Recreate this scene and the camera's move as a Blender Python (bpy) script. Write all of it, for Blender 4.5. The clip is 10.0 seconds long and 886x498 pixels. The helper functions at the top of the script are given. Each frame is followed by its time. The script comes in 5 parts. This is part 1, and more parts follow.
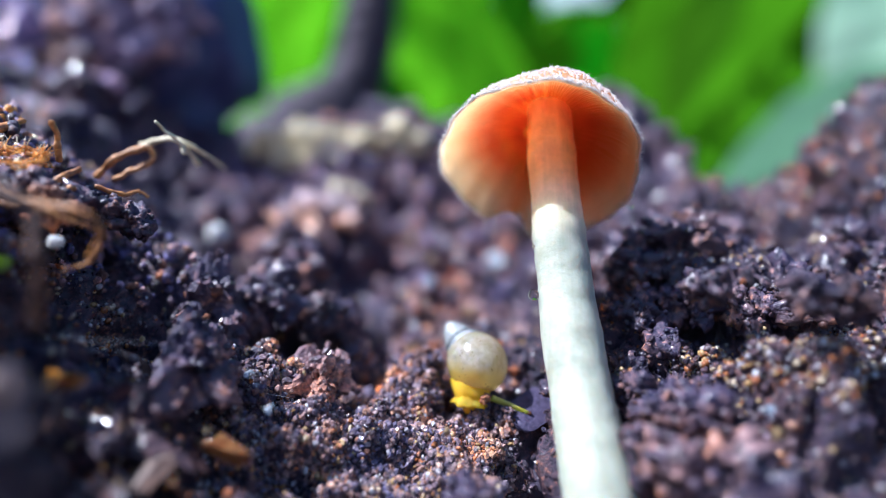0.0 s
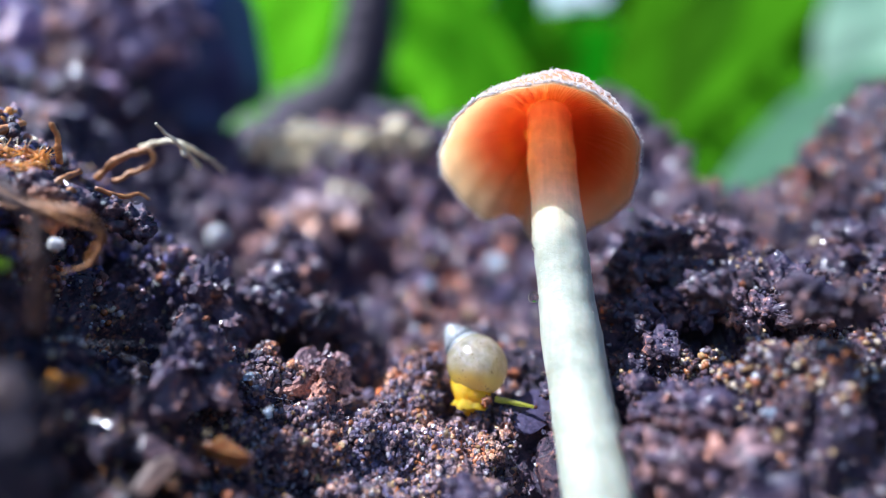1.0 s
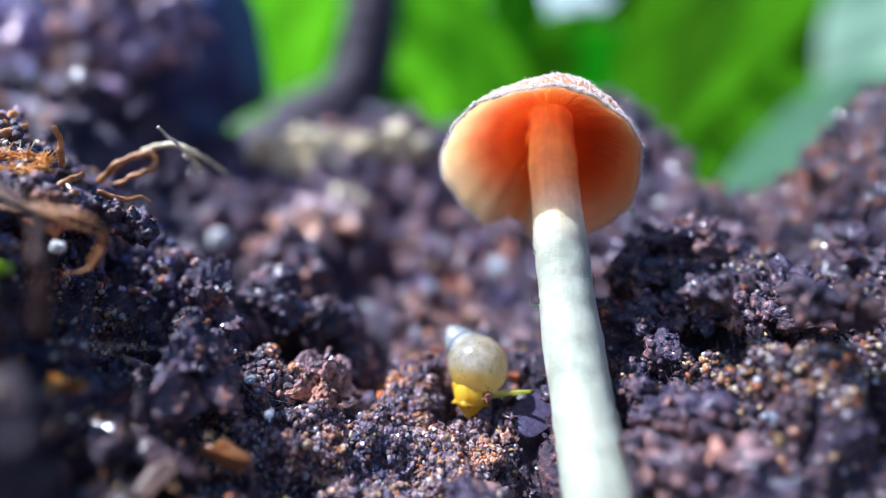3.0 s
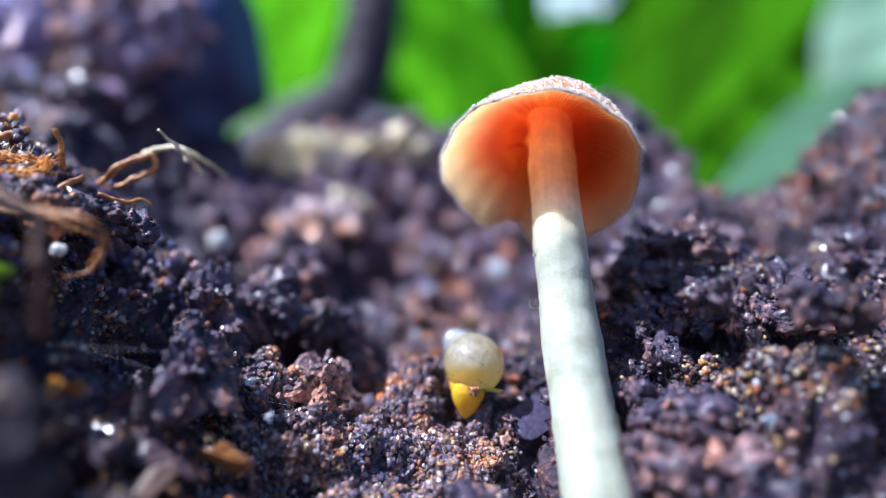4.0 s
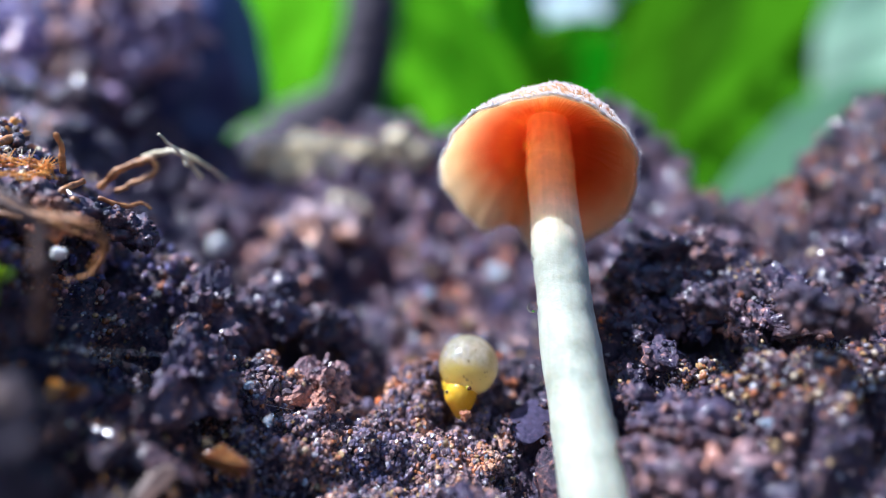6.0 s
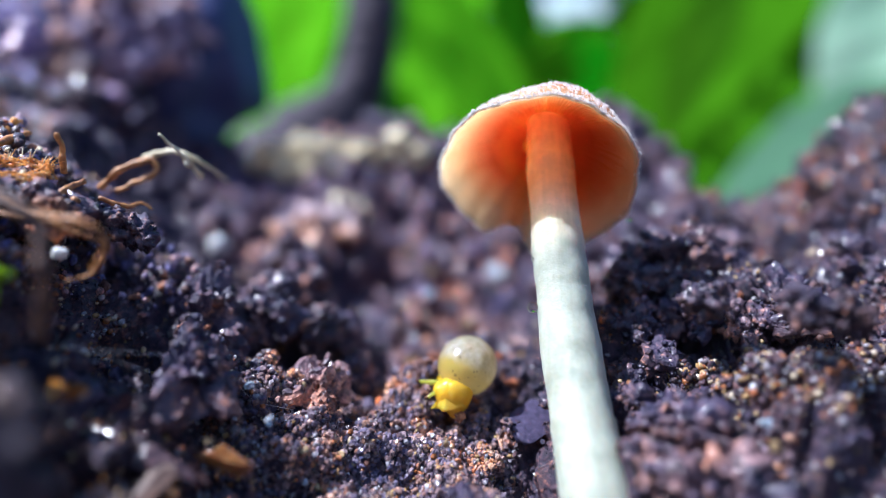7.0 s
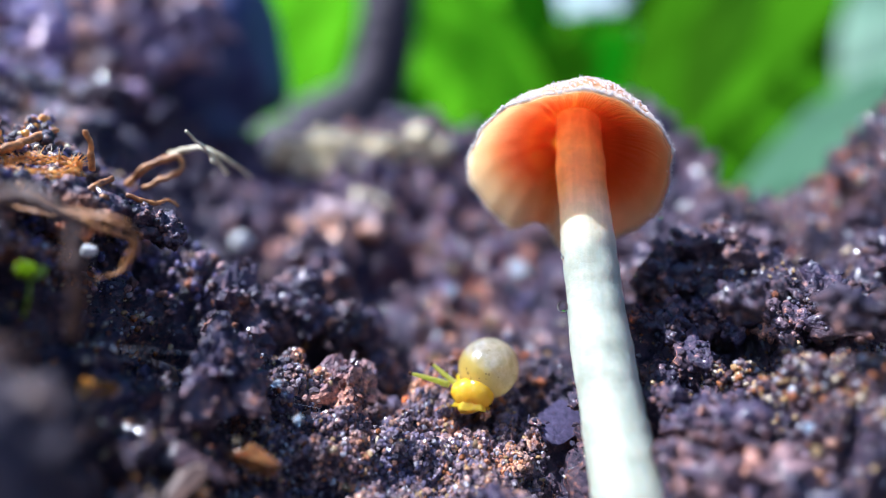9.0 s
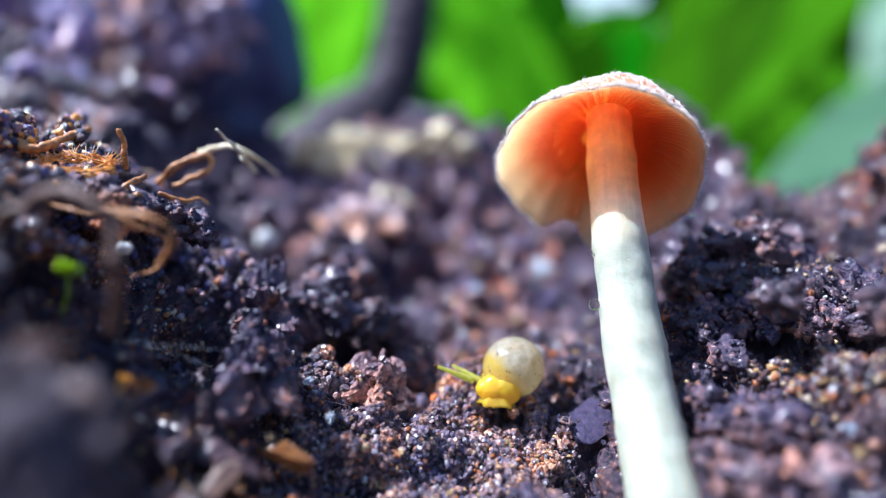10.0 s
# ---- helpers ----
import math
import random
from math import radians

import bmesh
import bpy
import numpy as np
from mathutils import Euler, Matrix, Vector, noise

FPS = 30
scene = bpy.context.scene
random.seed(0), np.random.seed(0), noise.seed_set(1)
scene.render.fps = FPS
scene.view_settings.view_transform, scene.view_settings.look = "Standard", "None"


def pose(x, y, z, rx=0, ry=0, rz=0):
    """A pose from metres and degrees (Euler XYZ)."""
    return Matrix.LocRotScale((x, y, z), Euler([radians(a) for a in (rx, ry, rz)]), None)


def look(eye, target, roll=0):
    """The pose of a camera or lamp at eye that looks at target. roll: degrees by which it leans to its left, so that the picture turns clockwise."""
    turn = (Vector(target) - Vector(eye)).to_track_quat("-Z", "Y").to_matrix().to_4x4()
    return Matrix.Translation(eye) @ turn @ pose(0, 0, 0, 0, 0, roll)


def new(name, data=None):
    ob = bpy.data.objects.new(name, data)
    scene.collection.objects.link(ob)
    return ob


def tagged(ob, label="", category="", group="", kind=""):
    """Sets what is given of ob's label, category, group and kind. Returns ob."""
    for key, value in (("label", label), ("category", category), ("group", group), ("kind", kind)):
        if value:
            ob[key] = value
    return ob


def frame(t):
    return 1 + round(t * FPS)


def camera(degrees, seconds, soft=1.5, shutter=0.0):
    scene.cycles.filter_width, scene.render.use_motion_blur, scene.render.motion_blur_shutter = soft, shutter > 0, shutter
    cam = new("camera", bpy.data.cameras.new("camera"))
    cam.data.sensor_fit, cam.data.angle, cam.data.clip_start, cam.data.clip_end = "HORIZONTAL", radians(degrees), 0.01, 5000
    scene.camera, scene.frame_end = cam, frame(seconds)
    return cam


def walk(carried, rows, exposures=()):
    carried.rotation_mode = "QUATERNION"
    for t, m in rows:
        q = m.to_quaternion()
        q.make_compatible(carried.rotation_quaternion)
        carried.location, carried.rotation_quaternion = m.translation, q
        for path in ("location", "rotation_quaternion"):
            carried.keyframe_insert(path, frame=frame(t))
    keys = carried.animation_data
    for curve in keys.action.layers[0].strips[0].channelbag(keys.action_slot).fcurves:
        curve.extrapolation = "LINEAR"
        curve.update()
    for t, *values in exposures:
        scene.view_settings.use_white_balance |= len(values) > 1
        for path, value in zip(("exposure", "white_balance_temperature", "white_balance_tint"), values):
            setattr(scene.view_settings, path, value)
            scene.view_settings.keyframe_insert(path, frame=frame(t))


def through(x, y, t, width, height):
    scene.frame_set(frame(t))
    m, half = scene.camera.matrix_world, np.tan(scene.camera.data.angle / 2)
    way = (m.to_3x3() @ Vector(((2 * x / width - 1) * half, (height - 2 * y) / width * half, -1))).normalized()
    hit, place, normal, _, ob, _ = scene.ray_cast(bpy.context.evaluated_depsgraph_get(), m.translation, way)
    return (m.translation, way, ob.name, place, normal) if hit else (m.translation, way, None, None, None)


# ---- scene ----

# All sizes below are in millimetres and are turned into metres by MM.
MM = 0.001

# ---- camera ----
cam = camera(72.0, 10.0, soft=1.0)
cam.data.dof.use_dof = True
cam.data.dof.focus_distance = 51.0 * MM
cam.data.dof.aperture_fstop = 7.2
ROWS = [
    (0.0, 0.00, 0.00, 20.00, 105.00, 0.00, 0.00),
    (0.5, -0.03, 0.03, 20.04, 105.12, -0.04, 0.00),
    (1.0, -0.05, -0.04, 19.99, 105.22, -0.02, -0.06),
    (1.5, -0.02, -0.06, 20.01, 105.27, -0.08, -0.02),
    (2.0, -0.08, -0.10, 20.03, 105.27, -0.06, -0.04),
    (2.5, -0.04, -0.09, 20.04, 105.35, -0.10, 0.05),
    (4.0, 0.00, -0.21, 20.04, 105.68, -0.15, 0.05),
    (4.5, -0.06, -0.27, 20.01, 105.89, -0.13, 0.02),
    (5.0, -0.03, -0.33, 20.03, 106.10, -0.19, 0.04),
    (5.5, -0.03, -0.38, 19.96, 106.09, -0.16, -0.08),
    (7.0, -0.06, -0.48, 19.97, 106.06, -0.19, -0.12),
    (7.5, -0.11, -0.46, 20.05, 106.23, -0.28, -0.07),
    (8.0, -0.10, -0.50, 19.94, 106.11, -0.15, -0.22),
    (8.5, -0.15, -0.50, 19.88, 106.06, -0.10, -0.39),
    (9.0, -1.27, 0.13, 20.35, 105.64, -0.69, 1.11),
    (9.5, -2.14, 0.36, 20.47, 105.31, -0.97, 2.17),
    (10.0, -2.52, 0.33, 20.35, 105.44, -1.06, 2.50),
]
walk(cam, [(t, pose(x * MM, y * MM, z * MM, rx, ry, rz)) for t, x, y, z, rx, ry, rz in ROWS],
     exposures=[(0.0, 1.05, 5280, 12), (5.0, 1.03, 5280, 12), (8.5, 0.98, 5280, 12), (9.1, 1.13, 5280, 12), (10.0, 1.17, 5280, 12)])

# ---- light: a high morning sun from the viewer's left, and the sky ----
SUN_FROM = Vector((-0.54, -0.34, 0.76)).normalized()
world = bpy.data.worlds.new("sky")
scene.world = world
world.use_nodes = True
wn = world.node_tree.nodes
sky = wn.new("ShaderNodeTexSky")
sky.sky_type = "NISHITA"
sky.sun_disc = False
sky.ozone_density = 5.5
sky.sun_elevation = math.asin(SUN_FROM.z)
sky.sun_rotation = math.atan2(SUN_FROM.x, SUN_FROM.y)
wn["Background"].inputs["Strength"].default_value = 0.075
world.node_tree.links.new(sky.outputs["Color"], wn["Background"].inputs["Color"])
sun_data = bpy.data.lights.new("sun", "SUN")
sun_data.energy = 5.2
sun_data.angle = radians(0.5)
sun_data.color = (1.0, 0.92, 0.84)
sun = new("sun", sun_data)
sun.matrix_world = look(SUN_FROM, (0, 0, 0))


# ---- materials ----
def material(name):
    mat = bpy.data.materials.new(name)
    mat.use_nodes = True
    return mat, mat.node_tree.nodes, mat.node_tree.links, mat.node_tree.nodes["Principled BSDF"]


def noise_node(nodes, links, per_mm, detail=4.0, rough=0.6):
    """Noise in the thing's own space, so many features to the millimetre."""
    co = nodes.new("ShaderNodeTexCoord")
    n = nodes.new("ShaderNodeTexNoise")
    n.inputs["Scale"].default_value = per_mm / MM
    n.inputs["Detail"].default_value = detail
    n.inputs["Roughness"].default_value = rough
    links.new(co.outputs["Object"], n.inputs["Vector"])
    return n


def ramp_node(nodes, links, source, stops):
    r = nodes.new("ShaderNodeValToRGB")
    while len(r.color_ramp.elements) < len(stops):
        r.color_ramp.elements.new(0.5)
    for e, (at, col) in zip(r.color_ramp.elements, stops):
        e.position, e.color = at, (*col, 1)
    links.new(source, r.inputs["Fac"])
    return r


def mix_node(nodes, links, kind, fac, a, b):
    m = nodes.new("ShaderNodeMix")
    m.data_type, m.blend_type = "RGBA", kind
    if isinstance(fac, float):
        m.inputs["Factor"].default_value = fac
    else:
        links.new(fac, m.inputs["Factor"])
    links.new(a, m.inputs["A"])
    if isinstance(b, tuple):
        m.inputs["B"].default_value = (*b, 1)
    else:
        links.new(b, m.inputs["B"])
    return m.outputs["Result"]


def bump_node(nodes, links, height, depth_mm, strength=1.0):
    b = nodes.new("ShaderNodeBump")
    b.inputs["Distance"].default_value = depth_mm * MM
    b.inputs["Strength"].default_value = strength
    links.new(height, b.inputs["Height"])
    return b.outputs["Normal"]


def soil_material(name, dark, mid, red, wet):
    mat, n, l, p = material(name)
    big = noise_node(n, l, 0.16, 3)
    fine = noise_node(n, l, 2.2, 5, 0.7)
    tiny = noise_node(n, l, 9.0, 2)
    col = ramp_node(n, l, fine.outputs["Fac"], [(0.36, dark), (0.54, mid), (0.70, red)])
    tone = ramp_node(n, l, big.outputs["Fac"], [(0.36, (0.42, 0.46, 0.70)), (0.5, (0.92, 0.88, 0.93)), (0.64, (1.65, 1.22, 0.78))])
    isl = n.new("ShaderNodeNewGeometry")
    per = ramp_node(n, l, isl.outputs["Random Per Island"], [(0.0, (0.30, 0.32, 0.55)), (0.3, (0.75, 0.72, 1.0)), (0.5, (1.0, 0.9, 0.95)), (0.68, (1.25, 0.9, 0.7)), (0.82, (1.7, 1.05, 0.55)), (0.9, (1.2, 1.2, 1.4)), (1.0, (2.2, 1.8, 1.4))])
    c = mix_node(n, l, "MULTIPLY", 1.0, col.outputs["Color"], tone.outputs["Color"])
    c = mix_node(n, l, "MULTIPLY", 1.0, c, per.outputs["Color"])
    # Brightens and blues the far soil along y, painting in light and haze.
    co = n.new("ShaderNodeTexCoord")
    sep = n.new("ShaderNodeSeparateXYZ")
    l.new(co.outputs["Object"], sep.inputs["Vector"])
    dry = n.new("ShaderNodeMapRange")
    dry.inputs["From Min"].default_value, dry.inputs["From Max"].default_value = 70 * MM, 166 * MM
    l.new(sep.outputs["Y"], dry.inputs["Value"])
    far_lift = ramp_node(n, l, dry.outputs["Result"], [(0.0, (1, 1, 1)), (0.26, (1.3, 1.24, 1.5)), (0.5, (1.5, 1.4, 1.75)), (0.9, (1, 1, 1))])
    c = mix_node(n, l, "MULTIPLY", 1.0, c, far_lift.outputs["Color"])
    l.new(c, p.inputs["Base Color"])
    p.inputs["Coat Weight"].default_value = 0.32
    p.inputs["Coat Roughness"].default_value = 0.16
    ro = n.new("ShaderNodeMapRange")
    ro.inputs["From Min"].default_value, ro.inputs["From Max"].default_value = 0.35, 0.65
    ro.inputs["To Min"].default_value, ro.inputs["To Max"].default_value = wet, 0.85
    l.new(fine.outputs["Fac"], ro.inputs["Value"])
    l.new(ro.outputs["Result"], p.inputs["Roughness"])
    add = n.new("ShaderNodeMath")
    add.operation = "MULTIPLY_ADD"
    add.inputs[1].default_value = 0.3
    l.new(tiny.outputs["Fac"], add.inputs[0])
    l.new(fine.outputs["Fac"], add.inputs[2])
    l.new(bump_node(n, l, add.outputs[0], 0.35), p.inputs["Normal"])
    return mat


def grain_material(name, stops):
    """Sand: clear, milky, amber and rust-red grains, wet and glassy."""
    mat, n, l, p = material(name)
    info = n.new("ShaderNodeObjectInfo")
    isl = n.new("ShaderNodeNewGeometry")
    add = n.new("ShaderNodeMath")
    add.operation = "ADD"
    l.new(info.outputs["Random"], add.inputs[0])
    l.new(isl.outputs["Random Per Island"], add.inputs[1])
    fr = n.new("ShaderNodeMath")
    fr.operation = "FRACT"
    l.new(add.outputs[0], fr.inputs[0])
    col = ramp_node(n, l, fr.outputs[0], stops)
    col.color_ramp.interpolation = "CONSTANT"
    fine = noise_node(n, l, 3.0, 4)
    shade = ramp_node(n, l, fine.outputs["Fac"], [(0.3, (0.5, 0.45, 0.42)), (0.65, (1.0, 1.0, 1.0))])
    l.new(mix_node(n, l, "MULTIPLY", 1.0, col.outputs["Color"], shade.outputs["Color"]), p.inputs["Base Color"])
    p.inputs["Roughness"].default_value = 0.16
    p.inputs["Transmission Weight"].default_value = 0.25
    p.inputs["IOR"].default_value = 1.5
    l.new(bump_node(n, l, fine.outputs["Fac"], 0.08), p.inputs["Normal"])
    return mat


def thin_material(name, stops, per_mm, through_col, share, rough=0.6, bump_mm=0.05, stretch=None):
    """A thin, soft tissue: part of the light goes through it."""
    mat, n, l, p = material(name)
    fine = noise_node(n, l, per_mm, 4)
    if stretch:
        m = n.new("ShaderNodeMapping")
        m.inputs["Scale"].default_value = stretch
        l.new(fine.inputs["Vector"].links[0].from_socket, m.inputs["Vector"])
        l.new(m.outputs["Vector"], fine.inputs["Vector"])
    col = ramp_node(n, l, fine.outputs["Fac"], stops)
    l.new(col.outputs["Color"], p.inputs["Base Color"])
    p.inputs["Roughness"].default_value = rough
    nm = bump_node(n, l, fine.outputs["Fac"], bump_mm)
    l.new(nm, p.inputs["Normal"])
    tr = n.new("ShaderNodeBsdfTranslucent")
    tr.inputs["Color"].default_value = (*through_col, 1)
    ms = n.new("ShaderNodeMixShader")
    ms.inputs["Fac"].default_value = share
    l.new(p.outputs["BSDF"], ms.inputs[1])
    l.new(tr.outputs["BSDF"], ms.inputs[2])
    l.new(ms.outputs["Shader"], n["Material Output"].inputs["Surface"])
    return mat


def plain_material(name, a, b, per_mm, rough, subsurface=0.0, radius=(1, 0.6, 0.3), bump_mm=0.05, transmission=0.0, coat=0.0):
    mat, n, l, p = material(name)
    fine = noise_node(n, l, per_mm, 4)
    col = ramp_node(n, l, fine.outputs["Fac"], [(0.32, a), (0.66, b)])
    l.new(col.outputs["Color"], p.inputs["Base Color"])
    p.inputs["Roughness"].default_value = rough
    p.inputs["Subsurface Weight"].default_value = subsurface
    p.inputs["Subsurface Radius"].default_value = radius
    p.inputs["Subsurface Scale"].default_value = MM
    p.inputs["Transmission Weight"].default_value = transmission
    p.inputs["Coat Weight"].default_value = coat
    p.inputs["Coat Roughness"].default_value = 0.08
    l.new(bump_node(n, l, fine.outputs["Fac"], bump_mm), p.inputs["Normal"])
    return mat


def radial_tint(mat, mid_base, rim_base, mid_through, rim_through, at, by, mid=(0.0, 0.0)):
    """Orange tissue round mid, pale towards the rim (radii in mm); an off-centre mid paints shade on one side."""
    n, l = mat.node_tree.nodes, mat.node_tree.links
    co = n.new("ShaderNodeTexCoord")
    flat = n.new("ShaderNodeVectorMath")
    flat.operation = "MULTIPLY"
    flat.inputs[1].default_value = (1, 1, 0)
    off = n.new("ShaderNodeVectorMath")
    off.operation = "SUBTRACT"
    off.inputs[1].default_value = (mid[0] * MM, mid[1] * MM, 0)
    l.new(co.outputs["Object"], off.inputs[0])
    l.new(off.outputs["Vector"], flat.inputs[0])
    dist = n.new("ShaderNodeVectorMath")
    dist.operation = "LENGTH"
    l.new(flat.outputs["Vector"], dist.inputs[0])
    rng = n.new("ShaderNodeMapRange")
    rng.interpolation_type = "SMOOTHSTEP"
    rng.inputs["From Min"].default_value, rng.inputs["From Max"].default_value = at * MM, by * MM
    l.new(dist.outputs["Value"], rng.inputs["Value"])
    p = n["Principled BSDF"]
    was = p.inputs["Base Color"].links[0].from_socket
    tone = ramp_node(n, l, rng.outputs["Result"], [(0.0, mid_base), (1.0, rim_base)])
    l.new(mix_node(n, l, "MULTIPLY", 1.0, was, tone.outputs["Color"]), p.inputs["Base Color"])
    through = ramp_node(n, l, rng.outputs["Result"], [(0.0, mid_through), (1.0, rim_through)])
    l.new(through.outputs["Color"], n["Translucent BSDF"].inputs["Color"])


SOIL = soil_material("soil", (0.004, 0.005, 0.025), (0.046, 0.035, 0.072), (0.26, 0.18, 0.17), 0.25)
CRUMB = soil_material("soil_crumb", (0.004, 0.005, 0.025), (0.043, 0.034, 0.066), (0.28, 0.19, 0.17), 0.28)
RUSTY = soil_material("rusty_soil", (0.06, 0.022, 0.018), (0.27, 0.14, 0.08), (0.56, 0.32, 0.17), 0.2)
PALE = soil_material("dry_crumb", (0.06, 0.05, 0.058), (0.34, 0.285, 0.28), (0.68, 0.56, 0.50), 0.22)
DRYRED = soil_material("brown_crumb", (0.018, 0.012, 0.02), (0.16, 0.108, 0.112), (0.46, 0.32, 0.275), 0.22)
# Wet soil in a darker copy; its colour puts shade on sunlit clods.
WET_DIM = soil_material("wet_dim_soil", (0.004, 0.004, 0.018), (0.032, 0.025, 0.046), (0.17, 0.115, 0.105), 0.2)
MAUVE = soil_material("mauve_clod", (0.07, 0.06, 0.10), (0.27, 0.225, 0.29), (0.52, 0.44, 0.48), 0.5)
# Paler, bluer soil copy; light the high bank lacks is put into its colour.
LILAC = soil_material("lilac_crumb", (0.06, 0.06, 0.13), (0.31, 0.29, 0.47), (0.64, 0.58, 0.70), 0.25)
GRAIN = grain_material("sand", [(0.0, (0.44, 0.41, 0.46)), (0.12, (0.14, 0.09, 0.11)), (0.36, (0.56, 0.36, 0.16)), (0.5, (0.42, 0.16, 0.06)), (0.64, (0.06, 0.042, 0.06)), (0.86, (0.74, 0.62, 0.44)), (0.95, (0.72, 0.74, 0.8))])
QUARTZ = grain_material("quartz", [(0.0, (0.5, 0.48, 0.52)), (0.35, (0.2, 0.16, 0.18)), (0.68, (0.58, 0.42, 0.22)), (0.92, (0.66, 0.68, 0.74))])
CAP_SKIN = thin_material("cap_skin", [(0.38, (0.28, 0.19, 0.15)), (0.5, (0.62, 0.52, 0.44)), (0.6, (0.93, 0.91, 0.87))], 3.4, (1.0, 0.7, 0.4), 0.93, 0.85, 0.15)
# mid lies off-centre so that the colour darkens the cap's unlit side.
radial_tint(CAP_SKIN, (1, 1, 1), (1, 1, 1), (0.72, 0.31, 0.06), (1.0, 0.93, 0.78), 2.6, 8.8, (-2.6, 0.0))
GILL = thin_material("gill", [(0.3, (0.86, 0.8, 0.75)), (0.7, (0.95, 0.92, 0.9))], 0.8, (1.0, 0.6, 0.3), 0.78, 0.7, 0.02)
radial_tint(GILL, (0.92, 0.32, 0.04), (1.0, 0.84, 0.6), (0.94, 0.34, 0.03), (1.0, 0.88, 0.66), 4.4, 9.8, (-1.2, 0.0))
MEMBRANE = GILL.copy()


def thin_out(mat, share, tint):
    """Lets part of the light pass straight through."""
    n, l = mat.node_tree.nodes, mat.node_tree.links
    was = n["Material Output"].inputs["Surface"].links[0].from_socket
    clear = n.new("ShaderNodeBsdfTransparent")
    clear.inputs["Color"].default_value = (*tint, 1)
    if n["Translucent BSDF"].inputs["Color"].is_linked:
        l.new(n["Translucent BSDF"].inputs["Color"].links[0].from_socket, clear.inputs["Color"])
    ms = n.new("ShaderNodeMixShader")
    ms.inputs["Fac"].default_value = share
    l.new(was, ms.inputs[1])
    l.new(clear.outputs["BSDF"], ms.inputs[2])
    l.new(ms.outputs["Shader"], n["Material Output"].inputs["Surface"])


thin_out(MEMBRANE, 0.56, (1.0, 0.62, 0.32))
thin_out(CAP_SKIN, 0.17, (1.0, 0.6, 0.28))
thin_out(GILL, 0.4, (1.0, 0.75, 0.5))
FUZZ = thin_material("fuzz", [(0.3, (0.75, 0.7, 0.66)), (0.7, (0.9, 0.88, 0.85))], 4.0, (0.97, 0.95, 0.92), 0.55, 0.7, 0.02)
thin_out(FUZZ, 0.35, (1.0, 1.0, 1.0))
STEM = plain_material("stem_flesh", (0.36, 0.388, 0.306), (0.48, 0.508, 0.404), 0.55, 0.55, 0.8, (4.0, 2.6, 1.8), 0.2)


def paint_stem_glow():
    """Paints the orange light from the cap into the stem's top, where it meets the gills."""
    n, l = STEM.node_tree.nodes, STEM.node_tree.links
    p = n["Principled BSDF"]
    was = p.inputs["Base Color"].links[0].from_socket
    co = n.new("ShaderNodeTexCoord")
    sep = n.new("ShaderNodeSeparateXYZ")
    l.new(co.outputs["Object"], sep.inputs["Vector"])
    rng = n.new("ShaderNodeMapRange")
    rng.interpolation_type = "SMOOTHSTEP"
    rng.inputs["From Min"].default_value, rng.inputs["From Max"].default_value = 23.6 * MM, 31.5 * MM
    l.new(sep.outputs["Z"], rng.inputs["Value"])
    grain = noise_node(n, l, 1.0, 3)
    pull = n.new("ShaderNodeMapping")
    pull.inputs["Scale"].default_value = (1, 1, 0.12)
    l.new(co.outputs["Object"], pull.inputs["Vector"])
    l.new(pull.outputs["Vector"], grain.inputs["Vector"])
    streak = ramp_node(n, l, grain.outputs["Fac"], [(0.35, (0.86, 0.86, 0.84)), (0.6, (1, 1, 1))])
    was = mix_node(n, l, "MULTIPLY", 1.0, was, streak.outputs["Color"])
    cap_glow = ramp_node(n, l, rng.outputs["Result"], [(0.0, (1, 1, 1)), (0.45, (2.0, 1.56, 1.26)), (1.0, (2.2, 0.78, 0.26))])
    l.new(mix_node(n, l, "MULTIPLY", 1.0, was, cap_glow.outputs["Color"]), p.inputs["Base Color"])


paint_stem_glow()
SHELL = plain_material("snail_shell", (0.40, 0.39, 0.30), (0.84, 0.83, 0.72), 1.5, 0.14, 0.4, (1.5, 1.2, 0.6), 0.08, 0.5, 1.0)


def tint_mouth_of_shell():
    """The yellow body shows through the shell round its opening; a few dark specks."""
    n, l = SHELL.node_tree.nodes, SHELL.node_tree.links
    p = n["Principled BSDF"]
    was = p.inputs["Base Color"].links[0].from_socket
    co = n.new("ShaderNodeTexCoord")
    sep = n.new("ShaderNodeSeparateXYZ")
    l.new(co.outputs["Object"], sep.inputs["Vector"])
    wob = noise_node(n, l, 0.5, 2)
    add = n.new("ShaderNodeMath")
    add.operation = "MULTIPLY_ADD"
    add.inputs[1].default_value = 1.2 * MM
    l.new(wob.outputs["Fac"], add.inputs[0])
    down = n.new("ShaderNodeMath")
    down.operation = "MULTIPLY_ADD"
    down.inputs[1].default_value = -0.8
    l.new(sep.outputs["Z"], down.inputs[0])
    l.new(sep.outputs["X"], down.inputs[2])
    l.new(down.outputs[0], add.inputs[2])
    rng = n.new("ShaderNodeMapRange")
    rng.inputs["From Min"].default_value, rng.inputs["From Max"].default_value = 0.8 * MM, 2.2 * MM
    l.new(add.outputs[0], rng.inputs["Value"])
    c = mix_node(n, l, "MIX", rng.outputs["Result"], was, (0.82, 0.64, 0.13))
    dots = noise_node(n, l, 2.4, 1)
    dark = ramp_node(n, l, dots.outputs["Fac"], [(0.68, (1, 1, 1)), (0.70, (0.10, 0.06, 0.04))])
    l.new(mix_node(n, l, "MULTIPLY", 1.0, c, dark.outputs["Color"]), p.inputs["Base Color"])


tint_mouth_of_shell()


